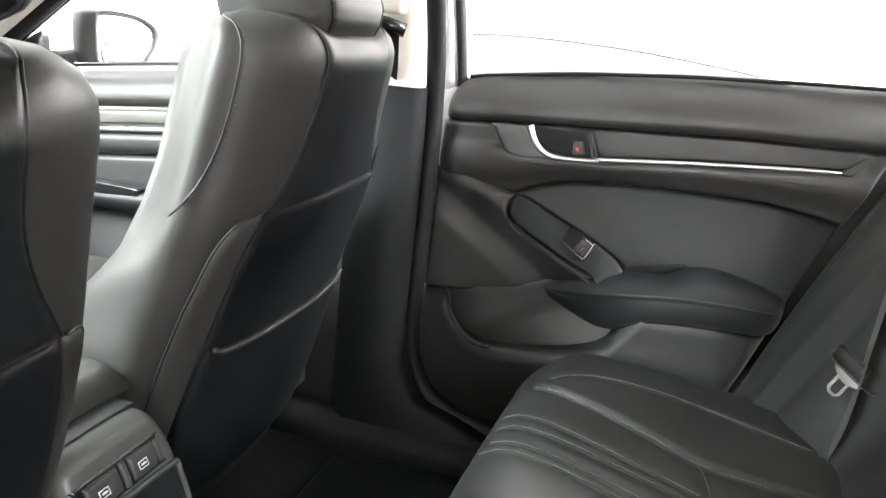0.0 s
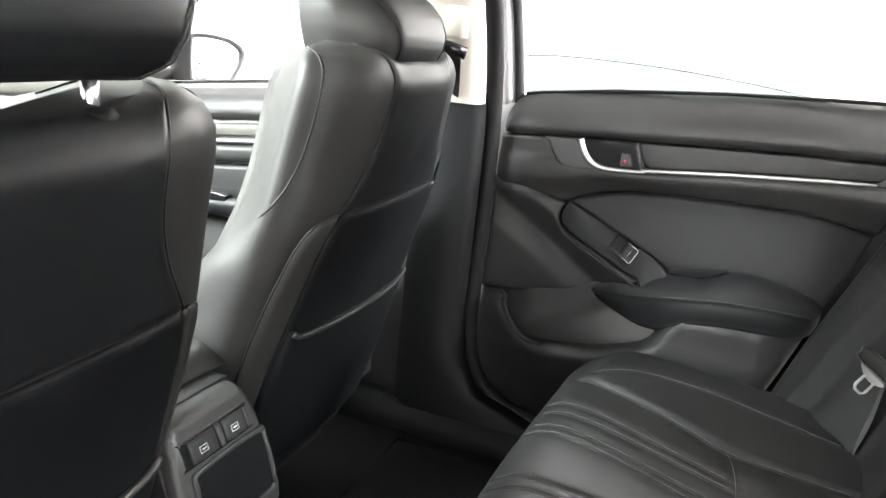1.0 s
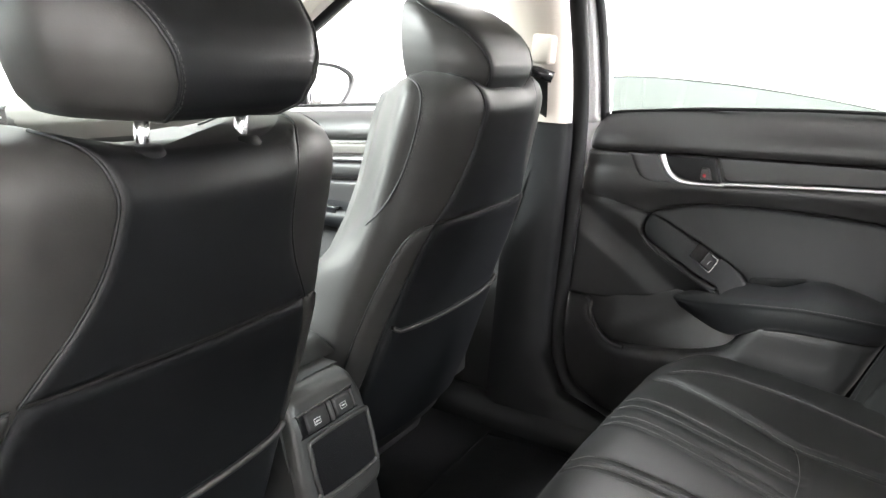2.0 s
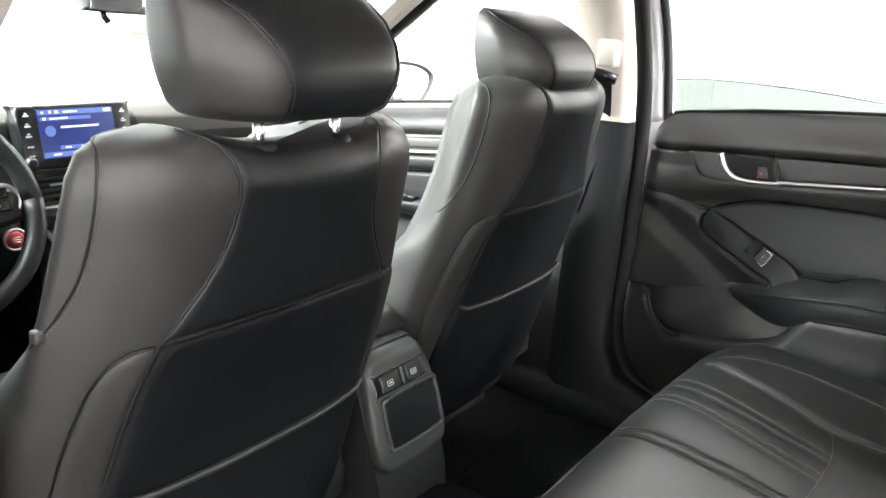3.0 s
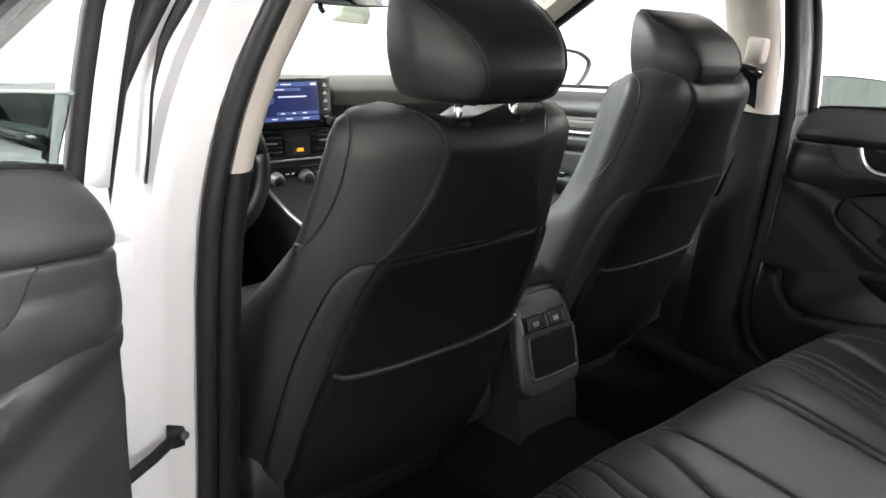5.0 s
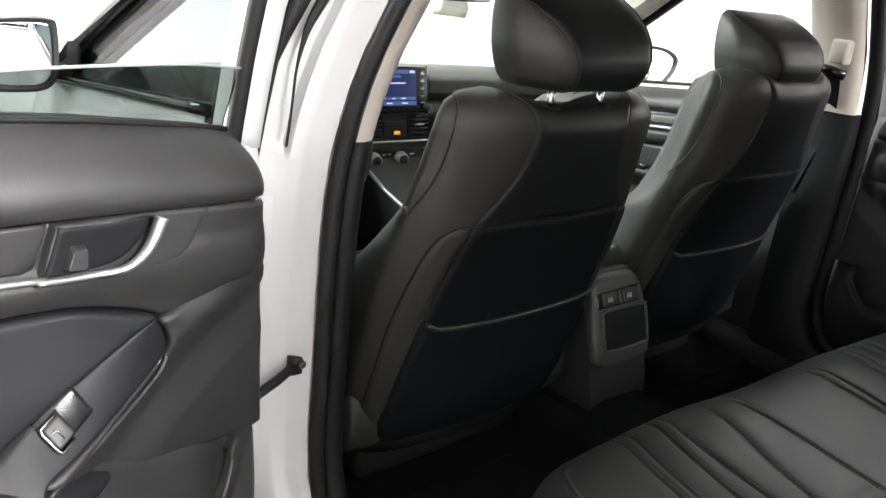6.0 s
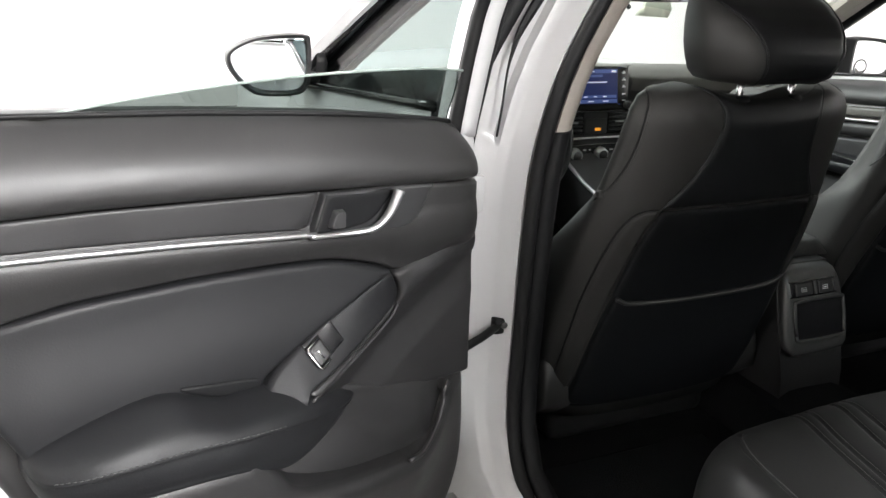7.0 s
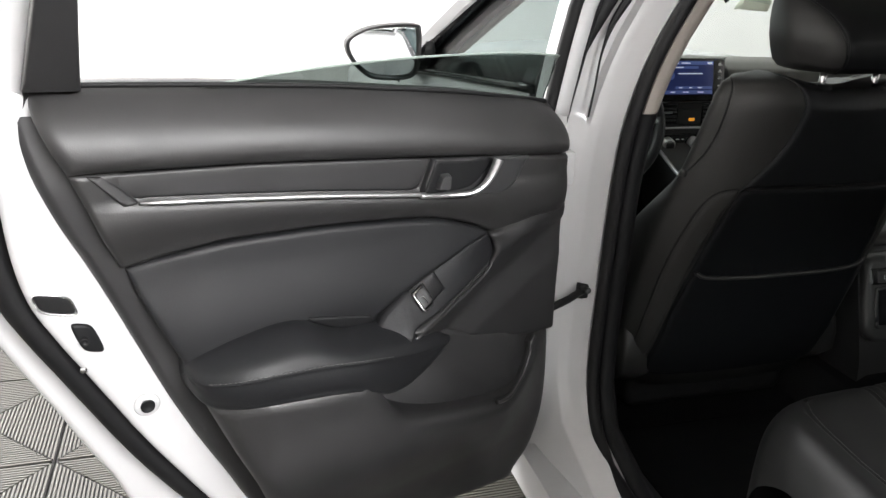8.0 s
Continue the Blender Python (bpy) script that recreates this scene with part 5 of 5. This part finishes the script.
def dput(x, z, h):
    return Vector((x, 0.868 - h + 0.12 * (z - 0.72), z)) - Vector((0, 0.95, 0.5))


part("centre_fascia", pillow(rr(-0.125, 0.565, 0.135, 0.775, 0.02), dput, 0.02, 0.012, 0.03, base=lambda a, b: -0.012, skirt=0.05), PLASTIC, dash, "black centre stack")
SX = -0.030


def sput(x, z, h):
    a = radians(12)
    return Vector((SX + x, 0.845 + z * math.sin(a) - h * math.cos(a), 0.828 + z * math.cos(a) + h * math.sin(a))) - Vector((0, 0.95, 0.5))


scr = part("display", pillow(rr(-0.124, -0.066, 0.124, 0.060, 0.008), sput, 0.010, 0.006, 0.03, base=lambda a, b: 0.0, skirt=0.02), GLOSS, dash, "black framed centre display")
part("screen", pillow(rr(-0.082, -0.046, 0.082, 0.052, 0.002), sput, 0.0006, 0.001, 0.05, base=lambda a, b: 0.0102, skirt=0.0), SCREEN, scr, "lit blue screen")


def bars(rows, mat, name, label, h=0.0112):
    for x0, z0, x1, z1 in rows:
        part(name, pillow([(x0, z0), (x1, z0), (x1, z1), (x0, z1)], sput, 0.0003, 0.0005, 0.02, base=lambda a, b: h, skirt=0.0), mat, scr, label)


bars([(-0.080, 0.040, 0.080, 0.050), (-0.078, 0.029, 0.03, 0.036), (-0.045, -0.030, 0.078, -0.022), (-0.080, -0.044, 0.080, -0.034)], SCREEN_BAR, "screen_band", "paler blue screen band")
bars([(-0.074, 0.043, -0.069, 0.047), (-0.058, 0.043, -0.053, 0.048), (-0.045, 0.043, -0.038, 0.048), (-0.028, 0.0435, 0.002, 0.0465), (0.060, 0.042, 0.076, 0.048), (-0.072, 0.030, -0.066, 0.035), (-0.058, 0.031, -0.02, 0.034), (-0.038, 0.013, 0.045, 0.0165), (-0.034, -0.0275, -0.022, -0.0245), (0.0, -0.0275, 0.010, -0.0245), (0.030, -0.0275, 0.044, -0.0245), (-0.062, -0.0405, -0.045, -0.0375), (-0.02, -0.0405, 0.0, -0.0375), (0.03, -0.0405, 0.05, -0.0375)], SCREEN_TXT, "screen_mark", "pale mark on the screen", 0.0118)
disc = [(-0.060 + 0.011 * math.cos(q), 0.008 + 0.011 * math.sin(q)) for q in np.linspace(0, math.tau, 20, endpoint=False)]
part("screen_disc", pillow(disc, sput, 0.0003, 0.0006, 0.01, base=lambda a, b: 0.0112, skirt=0.0), SCREEN_BAR, scr, "round screen mark")
for s in (-1, 1):
    bars([(s * 0.104 - 0.006, z - 0.0015, s * 0.104 + 0.006, z + 0.0015) for z in (0.040, 0.020, 0.0, -0.02, -0.038)] + [(s * 0.104 - 0.003, z + 0.003, s * 0.104 + 0.003, z + 0.006) for z in (0.040, 0.020, 0.0)], MARK, "side_key_mark", "white mark of a side key", 0.0104)
    part("display_knob", lathe([(0.011, 0), (0.011, -0.012), (0.008, -0.014), (0.001, -0.014)], sput(s * 0.112, -0.050, 0.012), "Y", 18), GREYPL, scr, "dark display knob")
# vents with slats
for x0, x1 in ((-0.112, -0.034), (0.050, 0.128)):
    v = part("air_vent", pillow(rr(x0, 0.690, x1, 0.750, 0.004), dput, 0.002, 0.003, 0.03, base=lambda a, b: 0.0085, skirt=0.0), GLOSS, dash, "black air vent")
    for z in (0.699, 0.711, 0.723, 0.735):
        part("slat", pillow([(x0 + 0.004, z), (x1 - 0.004, z), (x1 - 0.004, z + 0.005), (x0 + 0.004, z + 0.005)], dput, 0.006, 0.002, 0.02, base=lambda a, b: 0.0105, skirt=0.002), PLASTIC, v)
    part("vent_tab", pillow([((x0 + x1) / 2 - 0.016, 0.7225), ((x0 + x1) / 2 + 0.016, 0.7225), ((x0 + x1) / 2 + 0.016, 0.7275), ((x0 + x1) / 2 - 0.016, 0.7275)], dput, 0.003, 0.002, 0.01, base=lambda a, b: 0.0168, skirt=0.001), SATIN, v, "bright vent tab")
hz = part("hazard_panel", pillow(rr(-0.031, 0.690, 0.046, 0.734, 0.004), dput, 0.004, 0.003, 0.02, base=lambda a, b: 0.0085, skirt=0.0), GREYPL, dash, "grey warning light panel")
part("warning_light", pillow(rr(0.004, 0.699, 0.024, 0.7075, 0.002), dput, 0.001, 0.001, 0.01, base=lambda a, b: 0.0126, skirt=0.0), AMBER, hz, "lit amber warning light")
part("stack_strip", tube([dput(x, 0.678, 0.010) for x in np.linspace(-0.118, 0.130, 12)], 0.0035, 8), SATIN, dash, "bright strip under the vents")
part("stack_strip", tube([dput(x, 0.757, 0.010) for x in np.linspace(-0.115, 0.128, 12)], 0.0022, 8), SATIN, dash, "thin bright strip above the vents")
cl = part("climate_panel", pillow(rr(-0.117, 0.602, 0.128, 0.660, 0.006), dput, 0.003, 0.003, 0.03, base=lambda a, b: 0.0085, skirt=0.0), GLOSS, dash, "gloss black climate panel")
for x in (-0.064, 0.026):
    at = dput(x, 0.631, 0.010)
    kb = part("climate_knob", lathe([(0.0215, 0.0), (0.0215, -0.006), (0.0195, -0.008), (0.0185, -0.020), (0.016, -0.022), (0.0155, -0.021), (0.001, -0.021)], at, "Y", 28), SATIN, cl, "ringed silver climate knob")
    part("knob_face", lathe([(0.0140, -0.0215), (0.0140, -0.0226), (0.001, -0.0228)], at, "Y", 24), GREYPL, kb, "black knob face")
for x, z, w in ((-0.034, 0.642, 0.012), (-0.030, 0.624, 0.010), (-0.014, 0.642, 0.008), (0.060, 0.640, 0.014), (0.064, 0.622, 0.012)):
    part("panel_mark", pillow([(x, z), (x + w, z), (x + w, z + 0.003), (x, z + 0.003)], dput, 0.0003, 0.0005, 0.01, base=lambda a, b: 0.0118, skirt=0.0), MARK, cl, "small white panel mark")
part("climate_light", pillow([(-0.106, 0.626), (-0.094, 0.626), (-0.094, 0.632), (-0.106, 0.632)], dput, 0.0006, 0.0008, 0.01, base=lambda a, b: 0.0118, skirt=0.0), AMBER, cl, "lit amber indicator")
part("climate_edge", tube([dput(x, 0.600, 0.010) for x in np.linspace(-0.105, 0.12, 10)], 0.002, 6), SATIN, cl, "thin bright lower edge")
part("passenger_decor", local(loft([[Vector((x, 0.866 - 0.10 * (x / 0.7) ** 3 - 0.008 + d, z)) for d, z in ((0, 0.715), (-0.006, 0.722), (-0.006, 0.748), (0, 0.755))] for x in np.linspace(0.15, 0.66, 9)], closed=False), dash), DECOR, dash, "pale satin decor strip")
sb = part("start_button", lathe([(0.021, 0), (0.021, -0.010), (0.0185, -0.012), (0.0175, -0.009), (0.0172, -0.0135), (0.010, -0.0155), (0.001, -0.016)], Vector((-0.178, 0.842, 0.630)) - Vector((0, 0.95, 0.5)), "Y", 28), RED, dash, "round red start button")
part("button_ring", lathe([(0.0195, -0.008), (0.0235, -0.008), (0.0235, -0.013), (0.0195, -0.013), (0.0195, -0.008)], Vector((-0.178, 0.842, 0.630)) - Vector((0, 0.95, 0.5)), "Y", 28), SATIN, sb, "silver button ring")
part("button_mark", join(*[box((-0.178 - w, 0.8245, z), (-0.178 + w, 0.8255, z + 0.0025)) for w, z in ((0.007, 0.635), (0.009, 0.630), (0.007, 0.625))]), MARK, sb, "pale bars on the button").location = (0, -0.95, -0.5)
hard(part("knee_panel", local(loft([[Vector((x, y, z)) for y, z in ((0.86, 0.70), (0.845, 0.66), (0.845, 0.60), (0.88, 0.52), (1.0, 0.50), (1.0, 0.70))] for x in (-0.66, -0.45, -0.16)]), dash), PLASTIC, dash, "black lower dash panel"), 40)

# ---- steering wheel ----
wheel = empty("steering_wheel", Matrix.Translation((-0.432, 0.60, 0.768)) @ Matrix.Rotation(radians(-24), 4, "X"), "black leather steering wheel with silver spokes", "steering wheel")
R = 0.172
ring = []
for k in range(49):
    q = k * math.tau / 48
    ring.append(Vector((math.cos(q) * R, 0, math.sin(q) * R * (0.97 if math.sin(q) < 0 else 1.0))))
part("rim", tube(ring, 0.0165, 12, 1.15, up=(0, 1, 0)), LEATHER, wheel, "black leather rim")
wput = lambda a, b, h: Vector((a, 0.03 - h, b))
pad = spline([(-0.075, 0.03), (-0.05, 0.055), (0, 0.06), (0.05, 0.055), (0.075, 0.03), (0.07, -0.03), (0.04, -0.065), (0, -0.072), (-0.04, -0.065), (-0.07, -0.03)], 4, True)
part("hub", pillow(pad, wput, 0.04, 0.03, 0.02, skirt=0.03), PLASTIC, wheel, "black padded hub")
for s in (-1, 1):
    sp = spline([(s * 0.06, 0.035), (s * 0.12, 0.03), (s * 0.172, 0.022), (s * 0.172, -0.02), (s * 0.12, -0.035), (s * 0.065, -0.025)], 4, True)
    spoke = part("spoke", pillow(sp, wput, 0.02, 0.010, 0.02, skirt=0.02), PLASTIC, wheel, "black side spoke")
    part("spoke_trim", tube([wput(s * a, b, 0.022) for a, b in spline([(0.085, 0.036), (0.12, 0.034), (0.145, 0.028), (0.158, 0.010), (0.152, -0.012)], 5)], 0.004, 8), SATIN, spoke, "silver spoke trim")
    for z in (0.020, -0.002):
        part("button", pillow(rr(min(s * 0.09, s * 0.14), z - 0.009, max(s * 0.09, s * 0.14), z + 0.009, 0.003), wput, 0.004, 0.003, 0.02, base=lambda a, b: 0.02, skirt=0.001), GLOSS, spoke, "black control button")
        part("button_mark", pillow([(s * 0.115 - 0.007, z - 0.001), (s * 0.115 + 0.007, z - 0.001), (s * 0.115 + 0.007, z + 0.001), (s * 0.115 - 0.007, z + 0.001)], wput, 0.0003, 0.0004, 0.01, base=lambda a, b: 0.0243, skirt=0.0), MARK, spoke, "white button mark")
low = spline([(-0.022, -0.06), (0.022, -0.06), (0.03, -0.12), (0.028, -0.172), (-0.028, -0.172), (-0.03, -0.12)], 4, True)
part("spoke", pillow(low, wput, 0.016, 0.01, 0.02, skirt=0.02), PLASTIC, wheel, "black lower spoke")
for s in (-1, 1):
    part("spoke_trim", tube([wput(s * a, b, 0.017) for a, b in spline([(0.024, -0.065), (0.030, -0.11), (0.029, -0.165)], 5)], 0.004, 8), SATIN, wheel, "silver trim of the lower spoke")
part("column", loft([[Vector((math.cos(k * math.tau / 16) * r, y, math.sin(k * math.tau / 16) * r * 0.8)) for k in range(16)] for y, r in ((0.04, 0.05), (0.08, 0.06), (0.25, 0.07))]), PLASTIC, wheel, "black column cover")
for s in (-1, 1):
    part("stalk", tube([Vector((s * 0.05, 0.09, 0.01)), Vector((s * 0.12, 0.085, 0.02)), Vector((s * 0.17, 0.08, 0.03))], lambda f: 0.007 + 0.004 * f, 10), PLASTIC, wheel, "black control stalk")

# ---- interior mirror and tag ----
rvm = empty("interior_mirror", pose(0.05, 0.72, 1.11), "dark interior mirror hanging from the windscreen", "mirror")
mo = spline([(-0.125, -0.025), (-0.12, -0.033), (0.0, -0.036), (0.12, -0.033), (0.125, -0.025), (0.125, 0.025), (0.11, 0.034), (-0.11, 0.034), (-0.125, 0.025)], 4, True)
part("mirror_case", pillow(mo, lambda a, b, h: Vector((a, 0.012 - h, b)), 0.024, 0.01, 0.02, skirt=0.012), PLASTIC, rvm, "black mirror case")
part("mirror_pane", pillow([(a * 0.95, b * 0.88) for a, b in mo], lambda a, b, h: Vector((a, -0.0122 - h, b)), 0.001, 0.002, 0.05, skirt=0.0), MIRROR, rvm, "mirror glass")
part("dip_lever", tube([Vector((-0.087, 0.0, -0.032)), Vector((-0.087, -0.002, -0.042)), Vector((-0.080, -0.006, -0.052))], 0.006, 8), PLASTIC, rvm, "black dip lever")
part("mirror_stem", tube([Vector((0, 0.01, 0.0)), Vector((-0.01, 0.035, 0.05)), Vector((-0.02, 0.03, 0.13))], 0.012, 10), PLASTIC, rvm, "black mirror stem")
card = empty("hanging_card", pose(0.14, 0.842, 1.045), "pale green card on the windscreen below the mirror", "card")
co = [(-0.065, -0.013), (0.06, -0.02), (0.085, 0.004), (0.085, 0.04), (-0.02, 0.02)]
part("card_sheet", pillow(co, lambda a, b, h: Vector((a, 0.15 * a - h + 0.6 * b, b)), 0.003, 0.002, 0.05, skirt=0.003), TAG, card)
part("card_tie", tube([Vector((0.0, 0.02, 0.018)), Vector((-0.02, 0.0, 0.05)), Vector((-0.04, -0.06, 0.085))], 0.0012, 6), TAG, card, "thin tie holding the card")


# ---- front doors ----
def fbelt(y):
    return 0.953 - 0.125 * y


def front_door(name, s, label):
    door = empty(name, pose(s * 0.75, 0.04, 0.3), label, "car door", "front doors")
    o = Vector((s * 0.75, 0.04, 0.3))
    put = lambda y, z, h: Vector((s * (0.752 - h), y, z)) - o
    prof = [(0.80, 0.29), (0.865, 0.30), (0.893, 0.45), (0.905, 0.62), (0.902, 0.76), (0.885, 0.86), (0.862, 0.0), (0.80, 0.0), (0.765, 0.80), (0.765, 0.45)]
    rings = []
    for y in np.linspace(0.035, 1.02, 9):
        b = fbelt(y) + 0.005
        rings.append([Vector((s * (x - 0.03 * max(0, (y - 0.6) / 0.45) ** 2), y, (b if z == 0.0 else min(z, b - 0.02)))) - o for x, z in prof])
    hard(part("door_shell", loft(rings), PAINT, door, "white painted door shell"), 40)
    part("belt_moulding", tube([Vector((s * 0.862, y, fbelt(y) + 0.006)) - o for y in np.linspace(0.035, 0.98, 12)], 0.009, 8), GLOSS, door, "black belt moulding")
    part("edge_seal", tube([Vector((s * 0.80, 0.028, z)) - o for z in np.linspace(0.36, 0.945, 10)], 0.010, 8), RUBBER, door, "black edge seal")
    Y0, Y1 = 0.045, 1.0
    cap = [(y, fbelt(y)) for y in np.linspace(Y0, Y1, 16)] + [(y, fbelt(y) - 0.075) for y in np.linspace(Y1, Y0, 16)]
    part("door_cap", pillow(cap, put, 0.03, 0.02, 0.02, base=lambda y, z: -0.02 - 0.04 * min(max((z - fbelt(y) + 0.05) / 0.05, 0), 1) ** 1.5, skirt=0.02), SOFT, door, "soft grained black belt cap")
    dec = [(y, fbelt(y) - 0.080) for y in np.linspace(Y0 + 0.1, Y1, 12)] + [(y, fbelt(y) - 0.108) for y in np.linspace(Y1, Y0 + 0.1, 12)]
    part("decor_strip", pillow(dec, put, 0.012, 0.006, 0.02, base=lambda y, z: 0.0, skirt=0.02), DECOR, door, "pale satin decor strip")
    part("chrome_strip", tube([put(y, fbelt(y) - 0.118, 0.016) for y in np.linspace(Y0 + 0.1, Y1, 16)], 0.0042, 8), SATIN, door, "satin chrome strip")
    mid = [(y, fbelt(y) - 0.124) for y in np.linspace(Y0, Y1, 16)] + [(y, fbelt(y) - 0.168) for y in np.linspace(Y1, Y0, 16)]
    part("upper_trim", pillow(mid, put, 0.022, 0.016, 0.014, base=lambda y, z: -0.004, skirt=0.02), SOFT, door, "rounded black upper trim")
    low = spline([(Y0, 0.775), (Y0, 0.775), (Y1, 0.655), (Y1, 0.655), (Y1, 0.25), (Y1, 0.25), (Y0, 0.25), (Y0, 0.25)], 6, True)
    part("lower_panel", pillow(low, put, 0.016, 0.012, 0.03, base=lambda y, z: -0.01 + 0.03 * max(0, 1 - abs(z - 0.45) / 0.12), skirt=0.02), PLASTIC, door, "moulded black lower panel")
    arm = spline([(0.15, 0.66), (0.35, 0.672), (0.6, 0.655), (0.75, 0.64), (0.74, 0.60), (0.5, 0.595), (0.2, 0.60)], 5, True)
    ar = part("armrest", pillow(arm, put, 0.06, 0.03, 0.016, base=lambda y, z: 0.005, skirt=0.01), LEATHER, door, "padded black armrest")
    part("switch_block", pillow(rr(0.5, 0.632, 0.70, 0.658, 0.006), put, 0.004, 0.004, 0.02, base=lambda y, z: 0.058, skirt=0.01), GLOSS, ar, "gloss black switch block")
    # window frame, on the line of the front pillar
    fr = spline([(0.850, 0.040, 0.935), (0.825, 0.034, 1.02), (0.772, 0.028, 1.13), (0.70, 0.03, 1.25), (0.63, 0.06, 1.345), (0.628, 0.20, 1.33), (0.665, 0.36, 1.245), (0.72, 0.56, 1.122), (0.772, 0.765, 0.995), (0.826, 0.985, 0.86)], 5)
    part("window_frame", tube([Vector((s * x, y, z)) - o for x, y, z in fr], 0.021, 8), GLOSS, door, "black window frame")
    part("frame_trim", tube([Vector((s * (x - 0.028), y - 0.008, z - 0.01)) - o for x, y, z in fr], 0.017, 8), RUBBER, door, "black inner window seal")
    if s < 0:
        pane = loft([[Vector((s * (x - 0.004), y, z)) - o, Vector((s * (0.856 - 0.05 * max(0, (y - 0.6) / 0.45) ** 2), y, fbelt(y))) - o] for x, y, z in fr[::2]], closed=False)
        part("window_glass", pane, SIDEGLASS, door, "tinted front window glass")
    # side mirror
    mcx, mcy, mcz = (-0.975 if s < 0 else 0.955), 0.74, 0.914
    mo = spline([(-0.098, 0.018), (-0.088, 0.040), (-0.04, 0.062), (0.03, 0.071), (0.084, 0.070), (0.097, 0.056), (0.097, -0.01), (0.089, -0.048), (0.06, -0.066), (-0.02, -0.065), (-0.06, -0.045), (-0.088, -0.012)], 5, True)
    mput = lambda a, b, h: Vector((mcx + (a if s < 0 else -a) * 1.0, mcy - h + 0.10 * a, mcz + b)) - o
    rings = [[mput(a * k, b * k, h) for a, b in mo] for k, h in ((0.82, -0.03), (0.90, 0.012), (0.98, 0.014), (1.0, 0.006), (0.99, -0.02), (0.92, -0.05), (0.7, -0.075), (0.35, -0.088))]
    mh = hard(part("mirror_housing", loft(rings), PLASTIC, door, "dark side mirror housing"), 60)
    part("mirror_glass", pillow([(a * 0.885, b * 0.87) for a, b in mo], mput, 0.002, 0.003, 0.05, base=lambda a, b: (-0.009 + 0.16 * a if s < 0 else 0.004), skirt=0.0), MIRROR, mh, "side mirror glass")
    if s > 0:
        rimc = [(0.048 + 0.024 * math.cos(q), -0.022 + 0.024 * math.sin(q)) for q in np.linspace(0, math.tau, 24, endpoint=False)]
        bs = part("blind_spot_mirror", pillow(rimc, mput, 0.003, 0.012, 0.012, base=lambda a, b: 0.006, skirt=0.002), MIRROR, mh, "small round blind spot mirror")
        part("blind_spot_rim", tube([mput(a, b, 0.0075) for a, b in rimc + rimc[:1]], 0.0016, 6), GREYPL, bs, "grey rim of the round mirror")
    part("mirror_foot", tube([Vector((s * 0.845, 0.86, 0.865)) - o, Vector((s * 0.885, 0.82, 0.875)) - o, Vector((s * 0.93, 0.775, 0.89)) - o], 0.026, 10, 0.7), PLASTIC, door, "black mirror foot")
    part("mirror_sail", pillow([(0.84, fbelt(0.84) + 0.01), (1.0, fbelt(1.0) + 0.01), (0.84, 0.93)], lambda y, z, h: Vector((s * (0.822 + 0.004 - h - 0.1 * (z - 0.85)), y, z)) - o, 0.01, 0.006, 0.04, skirt=0.02), PLASTIC, door, "black mirror sail")
    return door


front_door("front_door", -1, "closed white driver's door with dark side mirror")
front_door("front_door", 1, "closed passenger door with black trim and pale decor strip")


# ---- floor tiles: each ribbed quarter by quarter, like parquet ----
TS = 0.40


def tile_mesh():
    """One tile with four ribbed triangles."""
    vs, fs = [], []
    half = TS / 2 - 0.002

    def quad(p):
        i = len(vs)
        vs.extend(p)
        fs.append(tuple(range(i, i + len(p))))

    quad([(-half, -half, -0.004), (half, -half, -0.004), (half, half, -0.004), (-half, half, -0.004)])
    for k in range(4):
        c, s = math.cos(k * math.pi / 2), math.sin(k * math.pi / 2)
        w = lambda x, y, z: (x * c - y * s, x * s + y * c, z)
        n = 22
        for i in range(n):
            y0 = half * (i + 0.12) / n
            y1 = half * (i + 0.66) / n
            a0, a1 = y0 - 0.003, y1 - 0.003
            if a0 < 0.002:
                continue
            quad([w(-a0, -y0, 0), w(a0, -y0, 0), w(a1, -y1, 0), w(-a1, -y1, 0)])
            quad([w(-a0, -y0, 0), w(-a0, -y0, -0.004), w(a0, -y0, -0.004), w(a0, -y0, 0)])
            quad([w(-a1, -y1, 0), w(a1, -y1, 0), w(a1, -y1, -0.004), w(-a1, -y1, -0.004)])
    me = bpy.data.meshes.new("floor_tile")
    me.from_pydata(vs, [], fs)
    me.materials.append(TILE)
    me.materials.append(GROOVE_SHADE)
    # groove floor coloured darker than the ribs, adding to the grooves' shade
    me.polygons[0].material_index = 1
    me.update()
    return me


base_floor = bpy.data.objects["floor"]
tile = tile_mesh()
rest_v, rest_f = [], []
src_v = [tuple(v.co) for v in tile.vertices]
src_f = [tuple(p.vertices) for p in tile.polygons]
for i in range(25):
    for j in range(26):
        x, y = -4.8 + i * TS, -5.3 + j * TS
        if x < -0.5 and x > -3.4 and -1.6 < y < 3.4:
            t = new("floor_tile", tile)
            t.location = (x, y, 0)
            t.parent = base_floor
        else:
            k = len(rest_v)
            rest_v.extend((a + x, b + y, c) for a, b, c in src_v)
            rest_f.extend(tuple(q + k for q in f) for f in src_f)
me = bpy.data.meshes.new("far_floor_tiles")
me.from_pydata(rest_v, [], rest_f)
me.materials.append(TILE)
me.materials.append(GROOVE_SHADE)
# same dark colour for shade on the groove floors
me.polygons.foreach_set("material_index", [1 if k % len(src_f) == 0 else 0 for k in range(len(rest_f))])
far = new("far_floor_tiles", me)
far.parent = base_floor
tagged(far, "grey ribbed floor tiles away from the car", "", kind="stuff")
